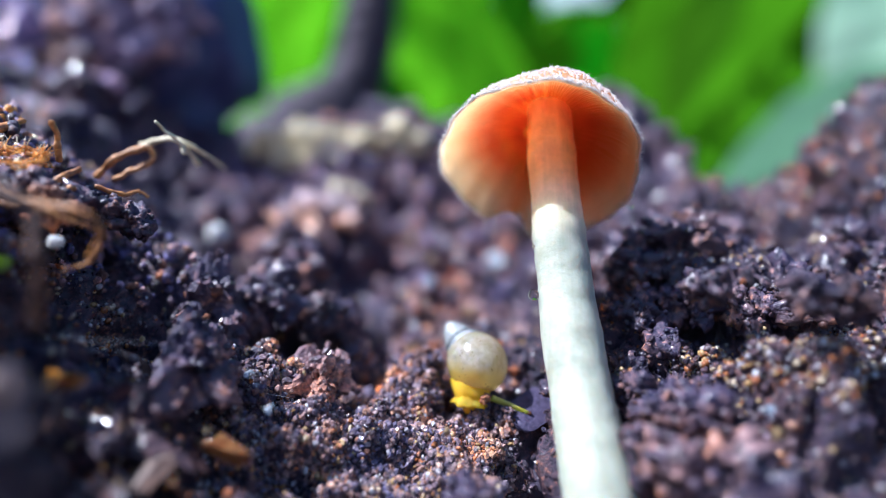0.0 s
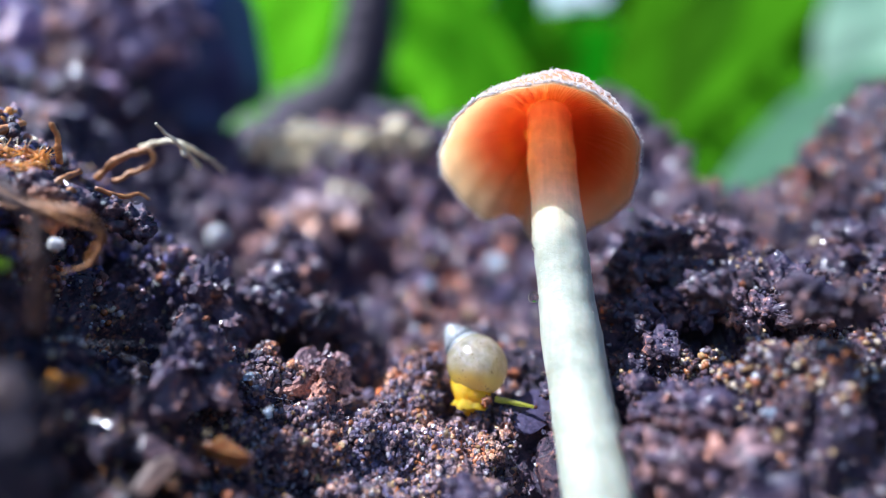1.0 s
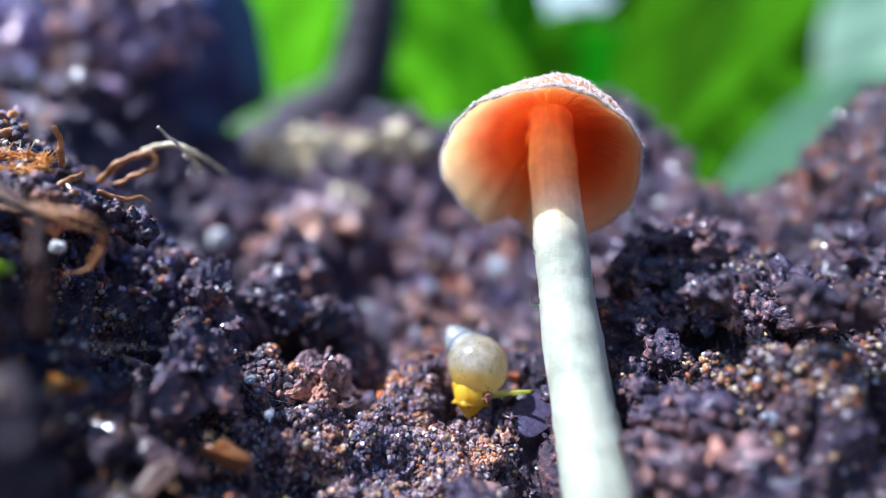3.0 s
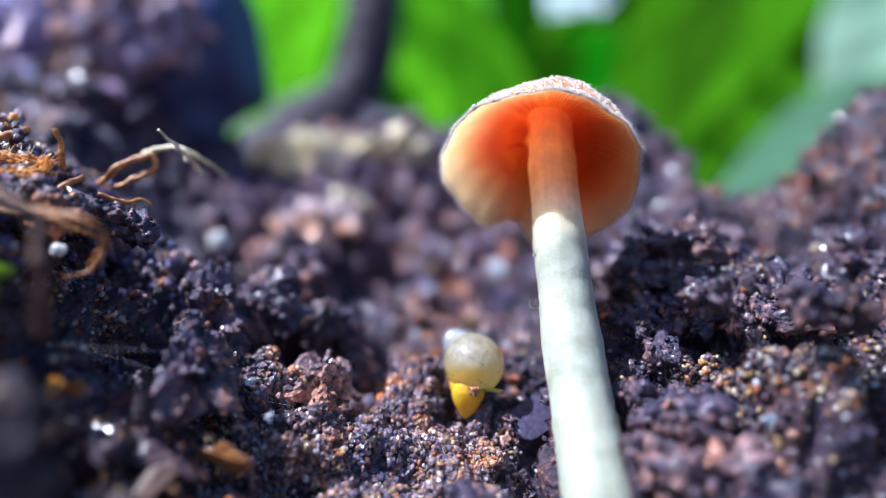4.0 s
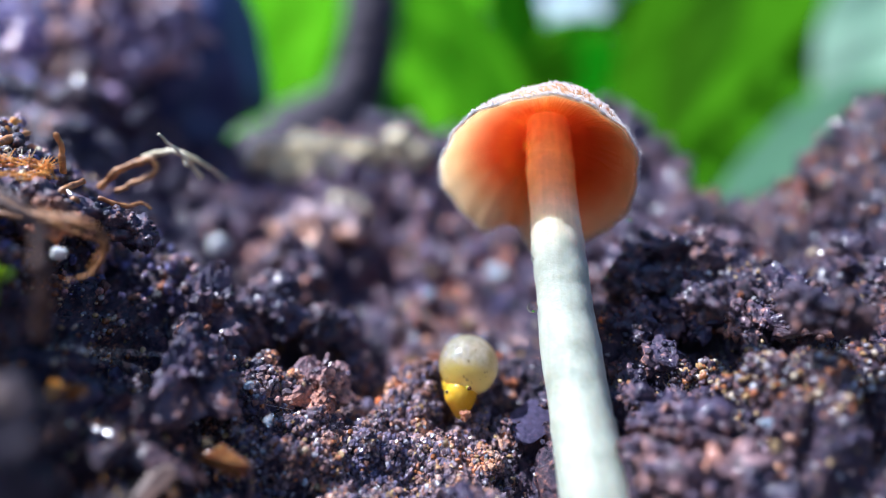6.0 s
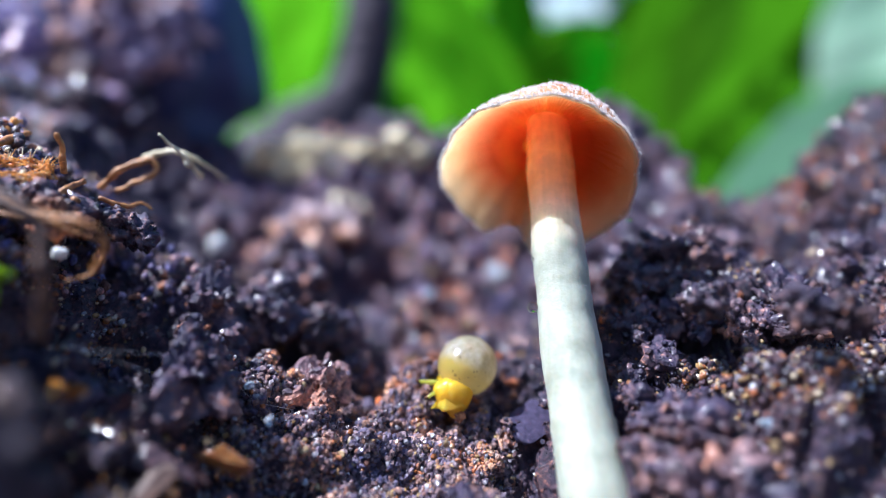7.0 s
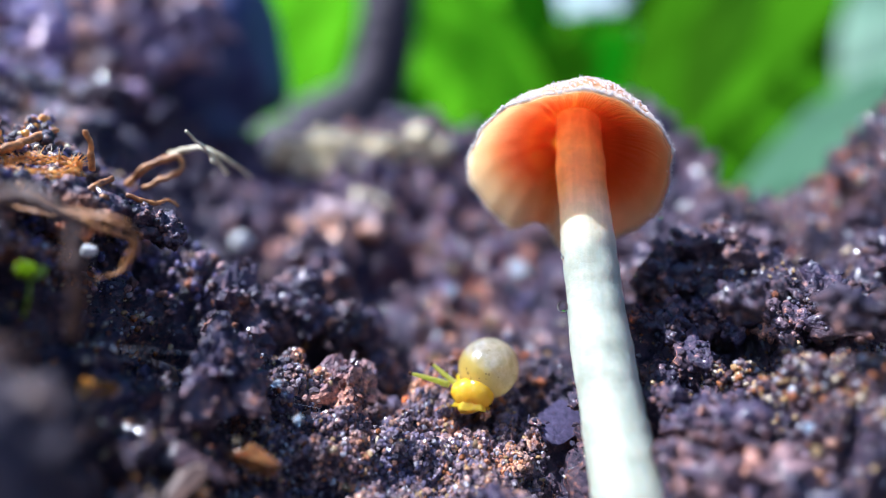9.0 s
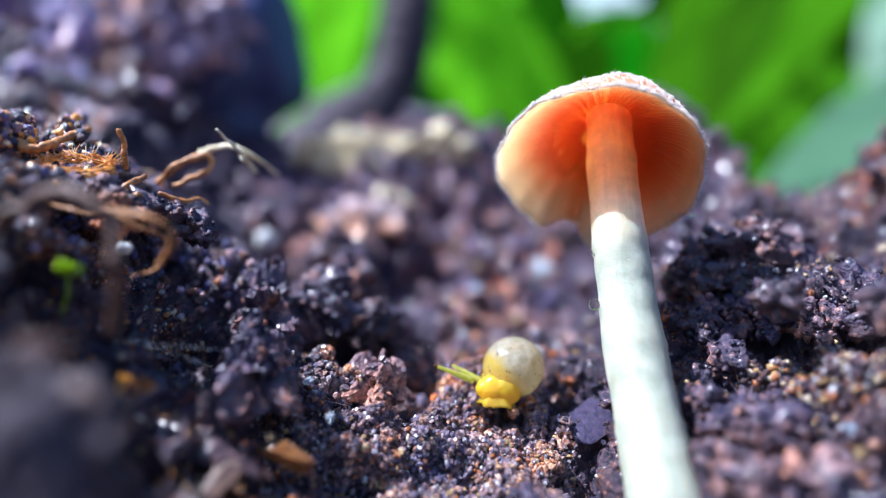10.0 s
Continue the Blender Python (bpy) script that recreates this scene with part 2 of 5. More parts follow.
def glow_through(mat, share, tint):
    """Lets light scatter through a soft, moist body."""
    n, l = mat.node_tree.nodes, mat.node_tree.links
    was = n["Material Output"].inputs["Surface"].links[0].from_socket
    tr = n.new("ShaderNodeBsdfTranslucent")
    tr.inputs["Color"].default_value = (*tint, 1)
    ms = n.new("ShaderNodeMixShader")
    ms.inputs["Fac"].default_value = share
    l.new(was, ms.inputs[1])
    l.new(tr.outputs["BSDF"], ms.inputs[2])
    l.new(ms.outputs["Shader"], n["Material Output"].inputs["Surface"])


SPIRE = plain_material("snail_spire", (0.26, 0.29, 0.31), (0.66, 0.70, 0.70), 1.2, 0.12, 0.2, (1.0, 1.0, 0.8), 0.05, 0.4, 0.8)
FLESH = plain_material("snail_flesh", (0.90, 0.66, 0.04), (0.97, 0.81, 0.12), 1.5, 0.2, 0.7, (1.2, 0.9, 0.15), 0.06, 0.0, 0.5)
FEELER = plain_material("snail_feeler", (0.42, 0.45, 0.06), (0.62, 0.62, 0.14), 2.0, 0.2, 0.5, (0.8, 0.8, 0.2), 0.03, 0.3, 0.5)
glow_through(SHELL, 0.35, (0.9, 0.78, 0.45))
glow_through(FLESH, 0.65, (1.0, 0.80, 0.07))
glow_through(FEELER, 0.45, (0.75, 0.8, 0.2))
EYE = plain_material("snail_eye", (0.03, 0.015, 0.01), (0.12, 0.05, 0.02), 4.0, 0.15)
MOUTH = plain_material("snail_mouth", (0.12, 0.025, 0.01), (0.55, 0.26, 0.14), 2.6, 0.15, 0.2, (0.5, 0.2, 0.1), 0.15, 0.0, 0.6)
ROOT = plain_material("dry_root", (0.18, 0.065, 0.024), (0.62, 0.28, 0.08), 1.6, 0.45, 0.0, (1, 1, 1), 0.15)
HUSK = plain_material("husk_fibre", (0.58, 0.19, 0.02), (0.95, 0.48, 0.09), 1.8, 0.3, 0.0, (1, 1, 1), 0.05, 0.0, 0.4)
DULL = plain_material("dull_root", (0.04, 0.018, 0.014), (0.13, 0.068, 0.045), 0.9, 0.6, 0.0, (1, 1, 1), 0.2)
STRAW = plain_material("dry_straw", (0.48, 0.39, 0.22), (0.92, 0.84, 0.58), 0.8, 0.5, 0.0, (1, 1, 1), 0.1)
BARK = plain_material("bark", (0.018, 0.014, 0.026), (0.066, 0.048, 0.062), 0.08, 0.8, 0.0, (1, 1, 1), 1.5)
CHIP = plain_material("wet_chip", (0.016, 0.010, 0.016), (0.13, 0.075, 0.075), 1.6, 0.3, 0.0, (1, 1, 1), 0.2, 0.0, 0.6)
AMBER = plain_material("amber_chip", (0.20, 0.07, 0.03), (0.50, 0.24, 0.09), 1.2, 0.18, 0.4, (1.0, 0.5, 0.2), 0.12, 0.35, 0.5)
SLATE = plain_material("slate", (0.03, 0.026, 0.06), (0.085, 0.07, 0.135), 2.0, 0.6, 0.0, (1, 1, 1), 0.1)
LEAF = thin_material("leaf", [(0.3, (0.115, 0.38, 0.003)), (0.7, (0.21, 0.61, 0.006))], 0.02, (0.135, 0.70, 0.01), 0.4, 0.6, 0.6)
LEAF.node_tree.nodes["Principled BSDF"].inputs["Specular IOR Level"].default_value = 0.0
# Shade is put into the colour of this leaf and the dark one.
LEAF_SHADED = thin_material("leaf_shaded", [(0.3, (0.032, 0.115, 0.001)), (0.7, (0.062, 0.205, 0.002))], 0.02, (0.07, 0.27, 0.002), 0.35, 0.6, 0.6)
LEAF_SHADED.node_tree.nodes["Principled BSDF"].inputs["Specular IOR Level"].default_value = 0.0
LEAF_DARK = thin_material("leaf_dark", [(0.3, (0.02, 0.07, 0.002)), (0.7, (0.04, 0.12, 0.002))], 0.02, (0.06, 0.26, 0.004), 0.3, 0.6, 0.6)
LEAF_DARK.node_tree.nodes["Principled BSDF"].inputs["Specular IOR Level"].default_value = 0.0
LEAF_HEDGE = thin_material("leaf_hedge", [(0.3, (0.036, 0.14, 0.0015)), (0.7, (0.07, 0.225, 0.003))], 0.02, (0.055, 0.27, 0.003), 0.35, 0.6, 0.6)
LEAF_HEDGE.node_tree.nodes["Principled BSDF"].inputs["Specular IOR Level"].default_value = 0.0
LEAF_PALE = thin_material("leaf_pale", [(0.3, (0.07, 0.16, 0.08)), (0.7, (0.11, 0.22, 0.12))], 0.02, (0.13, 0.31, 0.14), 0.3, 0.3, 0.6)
# Paler copy of the leaf; strong sunlight is put into its colour.
LEAF_LIT = thin_material("leaf_lit", [(0.3, (0.25, 0.44, 0.27)), (0.7, (0.41, 0.58, 0.41))], 0.02, (0.4, 0.7, 0.45), 0.3, 0.3, 0.6)
# The dark blue puts the stone's shaded face into its colour.
SHADED_STONE = plain_material("shaded_stone", (0.026, 0.032, 0.10), (0.06, 0.068, 0.18), 0.06, 0.6, 0.0, (1, 1, 1), 0.5)
WHITE = plain_material("white_stone", (0.5, 0.5, 0.48), (0.78, 0.78, 0.76), 0.8, 0.2, 0.2, (1, 1, 1), 0.05)
BACKDROP = plain_material("backdrop_white", (0.74, 0.90, 0.86), (0.82, 0.95, 0.92), 0.004, 0.8, 0.0, (1, 1, 1), 2.0)
SPROUT = thin_material("sprout", [(0.3, (0.2, 0.3, 0.01)), (0.7, (0.35, 0.42, 0.02))], 0.8, (0.5, 0.7, 0.02), 0.4, 0.4, 0.05)
GLASS, gn, gl, gp = material("water")
gp.inputs["Transmission Weight"].default_value = 1.0
gp.inputs["IOR"].default_value = 1.33
gp.inputs["Roughness"].default_value = 0.0
SILK, sn, sl, sp = material("silk")
sp.inputs["Base Color"].default_value = (0.6, 0.6, 0.65, 1)
sp.inputs["Roughness"].default_value = 0.3
CLEAR, cn, cl, cp = material("clear_stone")
cp.inputs["Base Color"].default_value = (0.75, 0.86, 0.95, 1)
cp.inputs["Transmission Weight"].default_value = 0.7
cp.inputs["Roughness"].default_value = 0.08


# ---- mesh helpers ----
def mesh_of(name, verts, faces, mat, smooth=False):
    me = bpy.data.meshes.new(name)
    me.from_pydata([tuple(float(c) for c in v) for v in verts], [], faces)
    me.materials.append(mat)
    me.polygons.foreach_set("use_smooth", [smooth] * len(me.polygons))
    me.update()
    return me


def thing(name, label, category, at=None, group="", kind=""):
    e = new(name)
    e.empty_display_size = 0.002
    e.matrix_basis = at or Matrix()
    return tagged(e, label, category, group, kind)


def part(name, me, parent, label="", at=None):
    ob = new(name, me)
    ob.parent = parent
    ob.matrix_basis = at or Matrix()
    return tagged(ob, label) if label else ob


def big_mesh(name, verts, tris, mat, smooth=False):
    """A mesh from arrays of corners and triangles."""
    me = bpy.data.meshes.new(name)
    me.vertices.add(len(verts))
    me.vertices.foreach_set("co", np.ascontiguousarray(verts, dtype=np.float32).ravel())
    me.loops.add(tris.size)
    me.loops.foreach_set("vertex_index", np.ascontiguousarray(tris, dtype=np.int32).ravel())
    me.polygons.add(len(tris))
    me.polygons.foreach_set("loop_start", np.arange(0, tris.size, tris.shape[1], dtype=np.int32))
    me.polygons.foreach_set("use_smooth", np.full(len(tris), smooth))
    me.materials.append(mat)
    me.update(calc_edges=True)
    me.validate()
    return me


def lump_arrays(subdivisions, seed, rough=0.35, squash=(1, 1, 1), angular=0.0):
    """Corners and triangles of an uneven lump of radius one."""
    bm = bmesh.new()
    bmesh.ops.create_icosphere(bm, subdivisions=subdivisions, radius=1)
    off = Vector((seed * 7.3, seed * 3.1, seed * 1.7))
    vs = []
    for v in bm.verts:
        n = v.co.normalized()
        k = 1 + rough * noise.fractal(n * 1.3 + off, 0.8, 2.0, 4) + 0.5 * rough * (0.4 - noise.voronoi(n * 2.2 + off)[0][0])
        w = n * k
        if angular:
            for a in range(5):
                d = Vector((math.sin(a * 2.4 + seed), math.cos(a * 3.7 + seed * 2), math.sin(a * 5.1 + seed * 3))).normalized()
                over = w.dot(d) - (1 - angular)
                if over > 0:
                    w -= d * over
        vs.append((w.x * squash[0], w.y * squash[1], w.z * squash[2]))
    tris = np.array([[v.index for v in f.verts] for f in bm.faces])
    bm.free()
    return np.array(vs), tris


def tube(points, radii, sides=10, rough=0.0, seed=0, closed_ends=True):
    """A round tube along points (mm) with a radius at each; returns corners in metres and faces."""
    pts = [Vector(p) for p in points]
    vs, fs = [], []
    for i, p in enumerate(pts):
        d = (pts[min(i + 1, len(pts) - 1)] - pts[max(i - 1, 0)]).normalized()
        side = d.cross(Vector((0.3, 1, 0.2))).normalized()
        up = side.cross(d)
        for s in range(sides):
            a = 2 * math.pi * s / sides
            k = 1 + rough * noise.noise(Vector((p.x * 0.9 + math.cos(a) * 0.7 + seed, p.y * 0.9 + math.sin(a) * 0.7, p.z * 0.9)))
            vs.append((p + (side * math.cos(a) + up * math.sin(a)) * radii[i] * k) * MM)
    for i in range(len(pts) - 1):
        for s in range(sides):
            t = (s + 1) % sides
            fs.append((i * sides + s, i * sides + t, (i + 1) * sides + t, (i + 1) * sides + s))
    if closed_ends:
        fs.append(tuple(range(sides))[::-1])
        fs.append(tuple((len(pts) - 1) * sides + s for s in range(sides)))
    return vs, fs


def bent(points, steps):
    """A smooth line (Catmull-Rom) through a few points."""
    p = [Vector(q) for q in points]
    p = [2 * p[0] - p[1]] + p + [2 * p[-1] - p[-2]]
    out = []
    for i in range(1, len(p) - 2):
        for s in range(steps):
            t = s / steps
            out.append(0.5 * (2 * p[i] + (p[i + 1] - p[i - 1]) * t + (2 * p[i - 1] - 5 * p[i] + 4 * p[i + 1] - p[i + 2]) * t * t + (3 * p[i] - p[i - 1] - 3 * p[i + 1] + p[i + 2]) * t ** 3))
    return out + [p[-2]]


# ---- the ground: a heap of garden soil on flat earth ----
# Heights (mm) of a coarse net over the heap, 14 mm apart, x from -98, y from 20.
# Out of view, the first rows' left heights are set to shade the near bank.
NET = np.array([
    (38, 42, 44, 44, 36, 26, 8, 8, 6, 7, 14, 24, 30),
    (38, 42, 44, 44, 38, 29, 1, 9, 4, 8, 18, 34, 44),
    (46, 46, 46, 45, 48, 38, 18, 13, 22, 30, 23, 44, 56),
    (52, 52, 52, 50, 50, 37, 29, 17, 32, 46, 34, 50, 58),
    (66, 64, 62, 58, 46, 26, 35, 28, 28, 40, 40, 66, 72),
    (82, 84, 80, 70, 50, 37, 51, 37, 29, 68, 53, 58, 70),
    (96, 98, 94, 84, 68, 74, 82, 78, 53, 58, 44, 25, 12),
    (104, 104, 98, 84, 70, 72, 76, 83, 59, 34, 29, 18, 2),
    (40, 44, 50, 49, 50, 49, 40, 38, 29, 15, 11, 6, -4),
], dtype=float)
NET = np.pad(NET, 3, mode="linear_ramp", end_values=0)


# hollows (and, below zero, low swells): round the stem, beside the snail, under the ridges
HOLLOWS = [(11, 44, 5.0, 5.5), (6.9, 54.5, 3.2, 4.5), (37, 64, 4.5, 5.0), (-9, 60, 3.2, 3.0), (24, 51, 3.5, 2.6), (-26, 48, 5.0, 5.0), (-15.5, 60, 3.6, 6.0), (-4, 72, 4.5, 4.0), (-8, 75, 5.0, 6.0), (-12, 82.5, 5.5, 8.0), (-2, 63.5, 3.6, -2.6), (28, 91, 9.5, -17.0),
           (-26.3, 51.5, 4.6, 6.0), (-22, 46.5, 2.6, 3.0), (-15.0, 63.4, 3.2, 6.0), (7.4, 51.3, 2.7, 5.5), (15.2, 45.5, 1.8, 3.0),
           (21.4, 53.0, 1.7, 6.0), (23.4, 52.4, 1.7, 7.5), (25.4, 51.6, 1.7, 7.0), (28.6, 50.4, 1.6, 4.5), (31.4, 49.4, 1.7, 5.0), (34.5, 48.5, 1.7, 5.0),
           (-25.0, 38.0, 6.0, 7.5), (-18.0, 39.0, 6.0, 6.5), (8.2, 46.8, 3.2, 6.0), (-6.0, 55.0, 4.8, -2.2), (-4.0, 60.0, 3.5, -1.6)]


def bspline(t):
    t = np.abs(t)
    return np.where(t < 1, 2 / 3 - t ** 2 + t ** 3 / 2, np.where(t < 2, (2 - t) ** 3 / 6, 0.0))


def heap_height(x, y):
    """The smooth height of the heap at arrays x, y."""
    gx, gy = (np.asarray(x, float) + 140) / 14, (np.asarray(y, float) + 22) / 14
    z = np.zeros_like(gx)
    ix, iy = np.floor(gx).astype(int), np.floor(gy).astype(int)
    ny, nx = NET.shape
    for dj in range(-1, 3):
        for di in range(-1, 3):
            j, i = iy + dj, ix + di
            ok = (j >= 0) & (j < ny) & (i >= 0) & (i < nx)
            z += np.where(ok, NET[np.clip(j, 0, ny - 1), np.clip(i, 0, nx - 1)], 0) * bspline(gx - i) * bspline(gy - j)
    for cx, cy, r, deep in HOLLOWS:
        z -= deep * np.exp(-((x - cx) ** 2 + (y - cy) ** 2) / r ** 2)
    return z


def crumble(p):
    """How far the soil stands out at a place: clods, crumbs and hollows."""
    d = 2.8 * noise.fractal(p / 9.0, 0.9, 2.0, 4)
    near = noise.voronoi(p / 4.2)[0]
    flat = 1 - 0.6 * math.exp(-((p.x + 5) / 9) ** 2 - ((p.y - 51) / 6) ** 2)
    d += flat * 3.2 * (0.42 - near[0]) - flat * 1.3 * max(0.0, 1 - (near[1] - near[0]) / 0.2)
    d += 1.0 * (0.42 - noise.voronoi(p / 1.6 + Vector((3, 1, 7)))[0][0])
    d += 1.5 * noise.noise(Vector((p.x / 6.0 + 3, p.y / 1.5, p.z / 2.5)))
    d -= 5.0 * max(0.0, noise.fractal(p / 5.5 + Vector((4, 9, 2)), 0.8, 2.0, 3) - 0.16)
    d += 0.5 * (0.42 - noise.voronoi(p / 0.7 + Vector((8, 2, 5)))[0][0])
    return d


def ground_at(x, y):
    """Places on the ground and its normals, at flat arrays x, y."""
    z = heap_height(x, y)
    zx, zy = heap_height(x + 0.5, y) - z, heap_height(x, y + 0.5) - z
    nm = np.stack([-zx / 0.5, -zy / 0.5, np.ones_like(z)], -1)
    nm /= np.linalg.norm(nm, axis=1)[:, None]
    at = np.stack([x, y, z], -1)
    far = np.hypot(x, y - 70)
    for i in range(len(x)):
        if far[i] < 160:
            at[i] += nm[i] * crumble(Vector(at[i])) * min(1.0, (170 - far[i]) / 40)
        elif far[i] < 6000:
            at[i, 2] += 5.0 * noise.fractal(Vector((x[i], y[i], 0)) / 60.0, 0.9, 2.0, 4)
    return at, nm


def spread(stops, grow, out):
    """Steps of a given size between stops in the middle, growing ones out to the horizon."""
    mid = [stops[0][0]]
    for (a, step), (b, _) in zip(stops[:-1], stops[1:]):
        mid += list(np.linspace(a, b, int(round((b - a) / step)) + 1)[1:])
    lo, hi, d = [mid[0]], [mid[-1]], 0.5
    while hi[-1] - mid[-1] < out:
        d *= grow
        hi.append(hi[-1] + d)
        lo.append(lo[-1] - d)
    return np.array(lo[:0:-1] + mid + hi[1:])


def build_ground():
    xs = spread([(-62, 0.4), (-34, 0.28), (46, 0.4), (68, 1)], 1.25, 60000.0)
    ys = spread([(14, 0.4), (34, 0.28), (66, 0.42), (126, 1)], 1.25, 60000.0)
    x, y = np.meshgrid(xs, ys)
    at, _ = ground_at(x.ravel(), y.ravel())
    k = np.arange(x.size).reshape(x.shape)
    quads = np.stack([k[:-1, :-1], k[:-1, 1:], k[1:, 1:], k[1:, :-1]], -1).reshape(-1, 4)
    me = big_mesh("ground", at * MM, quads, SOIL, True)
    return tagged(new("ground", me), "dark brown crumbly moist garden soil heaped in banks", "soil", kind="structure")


ground = build_ground()


def white_backdrop():
    """An added white panel, far behind the plants, standing in for bright sky between the leaves."""
    bm = bmesh.new()
    bmesh.ops.create_cube(bm, size=1)
    bmesh.ops.scale(bm, vec=(9.0, 0.2, 2.6), verts=bm.verts)
    bmesh.ops.bevel(bm, geom=bm.edges[:], offset=0.02, segments=2, affect="EDGES")
    me = bpy.data.meshes.new("backdrop_north")
    bm.to_mesh(me)
    bm.free()
    me.materials.append(BACKDROP)
    ob = new("backdrop_north", me)
    ob.matrix_basis = pose(0.4, 3.2, 1.25)
    tagged(ob, "added white panel standing in for bright sky behind the leaves", "wall", kind="structure")


white_backdrop()


# ---- the mushroom ----
CAP_MID = Vector((8.8, 51.6, 42.0))
CAP_AXIS = Vector((0.19, 0.44, 0.88)).normalized()


def rim_radius(a):
    """The cap's outline: a little wavy, torn on the far side."""
    r = 8.9 + 0.18 * math.sin(3 * a + 0.5) + 0.12 * math.sin(7 * a) + 0.07 * math.sin(17 * a)
    d = (a - radians(306) + math.pi) % (2 * math.pi) - math.pi
    r -= 2.2 * math.exp(-(d / 0.2) ** 4) - 1.0 * math.exp(-((d + 0.37) / 0.10) ** 2)
    return r


def cap_height(s, inner):
    """Height over the rim's plane at a share s of the radius."""
    return (4.5 * (1 - s ** 2.6) if inner else 6.9 * (1 - s ** 3.0) + 0.5 * math.exp(-(s / 0.18) ** 2)) - 0.55 * max(0, s - 0.85) / 0.15


def outer_height(a, s):
    """The cap's top: a dome that bulges to one side."""
    off = (a - radians(142) + math.pi) % (2 * math.pi) - math.pi
    return cap_height(s, False) + 1.25 * math.exp(-(off / 0.85) ** 2) * math.sin(math.pi * s ** 1.6)


def build_mushroom():
    turn = CAP_AXIS.to_track_quat("Z", "Y").to_matrix().to_4x4()
    shroom = thing("mushroom", "small mushroom with orange gills and white stem in soil", "mushroom", pose(11.4 * MM, 46.0 * MM, 10.0 * MM))
    inv = shroom.matrix_basis.inverted()
    # stem, slightly bent and tapering to the cap
    line = bent([(11.7, 45.4, 4.0), (11.3, 46.9, 14.0), (10.7, 49.9, 24.0), (10.3, 51.2, 33.0), (9.9, 51.3, 41.0), (9.8, 51.0, 47.4)], 14)
    n = len(line)
    radii = [2.75 - 0.75 * (i / (n - 1)) ** 1.1 + 0.05 * math.sin(i * 0.45) for i in range(n)]
    vs, fs = tube(line, radii, 40, 0.05, 3)
    stem = part("stem", mesh_of("stem", [inv @ Vector(v) for v in vs], fs, STEM, True), shroom, "white fibrous stem, its top painted with the cap's orange glow")
    # cap: one closed skin, outer side up
    frame_of_cap = inv @ Matrix.Translation(CAP_MID * MM) @ turn
    rings, spokes = 26, 120
    vs, fs = [], []
    for side in (0, 1):
        for i in range(1, rings + 1):
            s = i / rings
            for k in range(spokes):
                a = 2 * math.pi * k / spokes
                r = s * rim_radius(a) * (1 if side == 0 else 0.985)
                h = cap_height(s, side == 1)
                if side == 0:
                    h = outer_height(a, s)
                    h += 0.16 * noise.fractal(Vector((r * math.cos(a), r * math.sin(a), 0)) * 1.1, 0.8, 2, 3) * (1.2 - s * 0.6) + 0.05 * math.sin(40 * a) * s
                else:
                    h -= 0.12
                vs.append(Vector((r * math.cos(a), r * math.sin(a), h)) * MM)
    top, under = len(vs), len(vs) + 1
    vs += [Vector((0, 0, cap_height(0, False))) * MM, Vector((0, 0, cap_height(0, True))) * MM]
    for side in (0, 1):
        o = side * rings * spokes
        for i in range(rings - 1):
            for k in range(spokes):
                q = (o + i * spokes + k, o + (i + 1) * spokes + k, o + (i + 1) * spokes + (k + 1) % spokes, o + i * spokes + (k + 1) % spokes)
                fs.append(q if side == 0 else q[::-1])
        for k in range(spokes):
            t = (o + k, o + (k + 1) % spokes, (top, under)[side])
            fs.append(t[::-1] if side == 0 else t)
    for k in range(spokes):
        a, b = (rings - 1) * spokes + k, (rings - 1) * spokes + (k + 1) % spokes
        fs.append((a, a + rings * spokes, b + rings * spokes, b))
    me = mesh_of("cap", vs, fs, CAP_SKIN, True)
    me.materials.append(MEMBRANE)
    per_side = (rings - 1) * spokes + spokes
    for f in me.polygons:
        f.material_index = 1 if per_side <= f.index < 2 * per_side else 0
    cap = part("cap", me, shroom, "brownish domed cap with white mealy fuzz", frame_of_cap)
    # gills: thin blades standing down from the cap's underside, each a piece of its own
    def gill_mesh(start, drop, name):
        g, gf = [], []
        steps = 14
        for i in range(steps + 1):
            s = start + (0.985 - start) * i / steps
            hi = cap_height(s, True) + 0.25
            lo = cap_height(s, True) - drop * math.sin(math.pi * min(1, 0.12 + 0.88 * i / steps)) ** 0.7 - 0.05
            for side in (-1, 1):
                g += [Vector((s * 8.75, side * 0.028, hi)) * MM, Vector((s * 8.75, side * 0.022, lo)) * MM]
        for i in range(steps):
            b = i * 4
            gf += [(b, b + 1, b + 5, b + 4), (b + 2, b + 6, b + 7, b + 3), (b + 1, b + 3, b + 7, b + 5)]
        return mesh_of(name, g, gf, GILL, True)
    long_gill, short_gill = gill_mesh(0.2, 0.12, "gill"), gill_mesh(0.5, 0.08, "gill_short")
    for k in range(210):
        a = 2 * math.pi * (k + 0.25 * random.uniform(-1, 1)) / 210
        sc = rim_radius(a) / 8.9
        part("gill", long_gill if k % 2 == 0 else short_gill, cap, "", pose(0, 0, 0, random.uniform(-1.2, 1.2), 0, math.degrees(a)) @ Matrix.Diagonal((sc, 1, 1, 1)))
    # mealy flakes and hairs on the skin, too many to count
    fv, ft, base = [], [], 0
    lump, ltri = lump_arrays(1, 5, 0.5)
    rim_dice = random.Random(8)
    for count in range(7900):
        on_rim = count >= 7000
        dice = rim_dice if on_rim else random
        a = dice.uniform(0, 2 * math.pi)
        s = 1.0 if on_rim else math.sqrt(dice.uniform(0.02, 1.0)) ** 0.6
        r = s * rim_radius(a)
        size = 0.05 + 0.22 * dice.random() ** 4 if on_rim else 0.03 + 0.14 * dice.random() ** 2.2
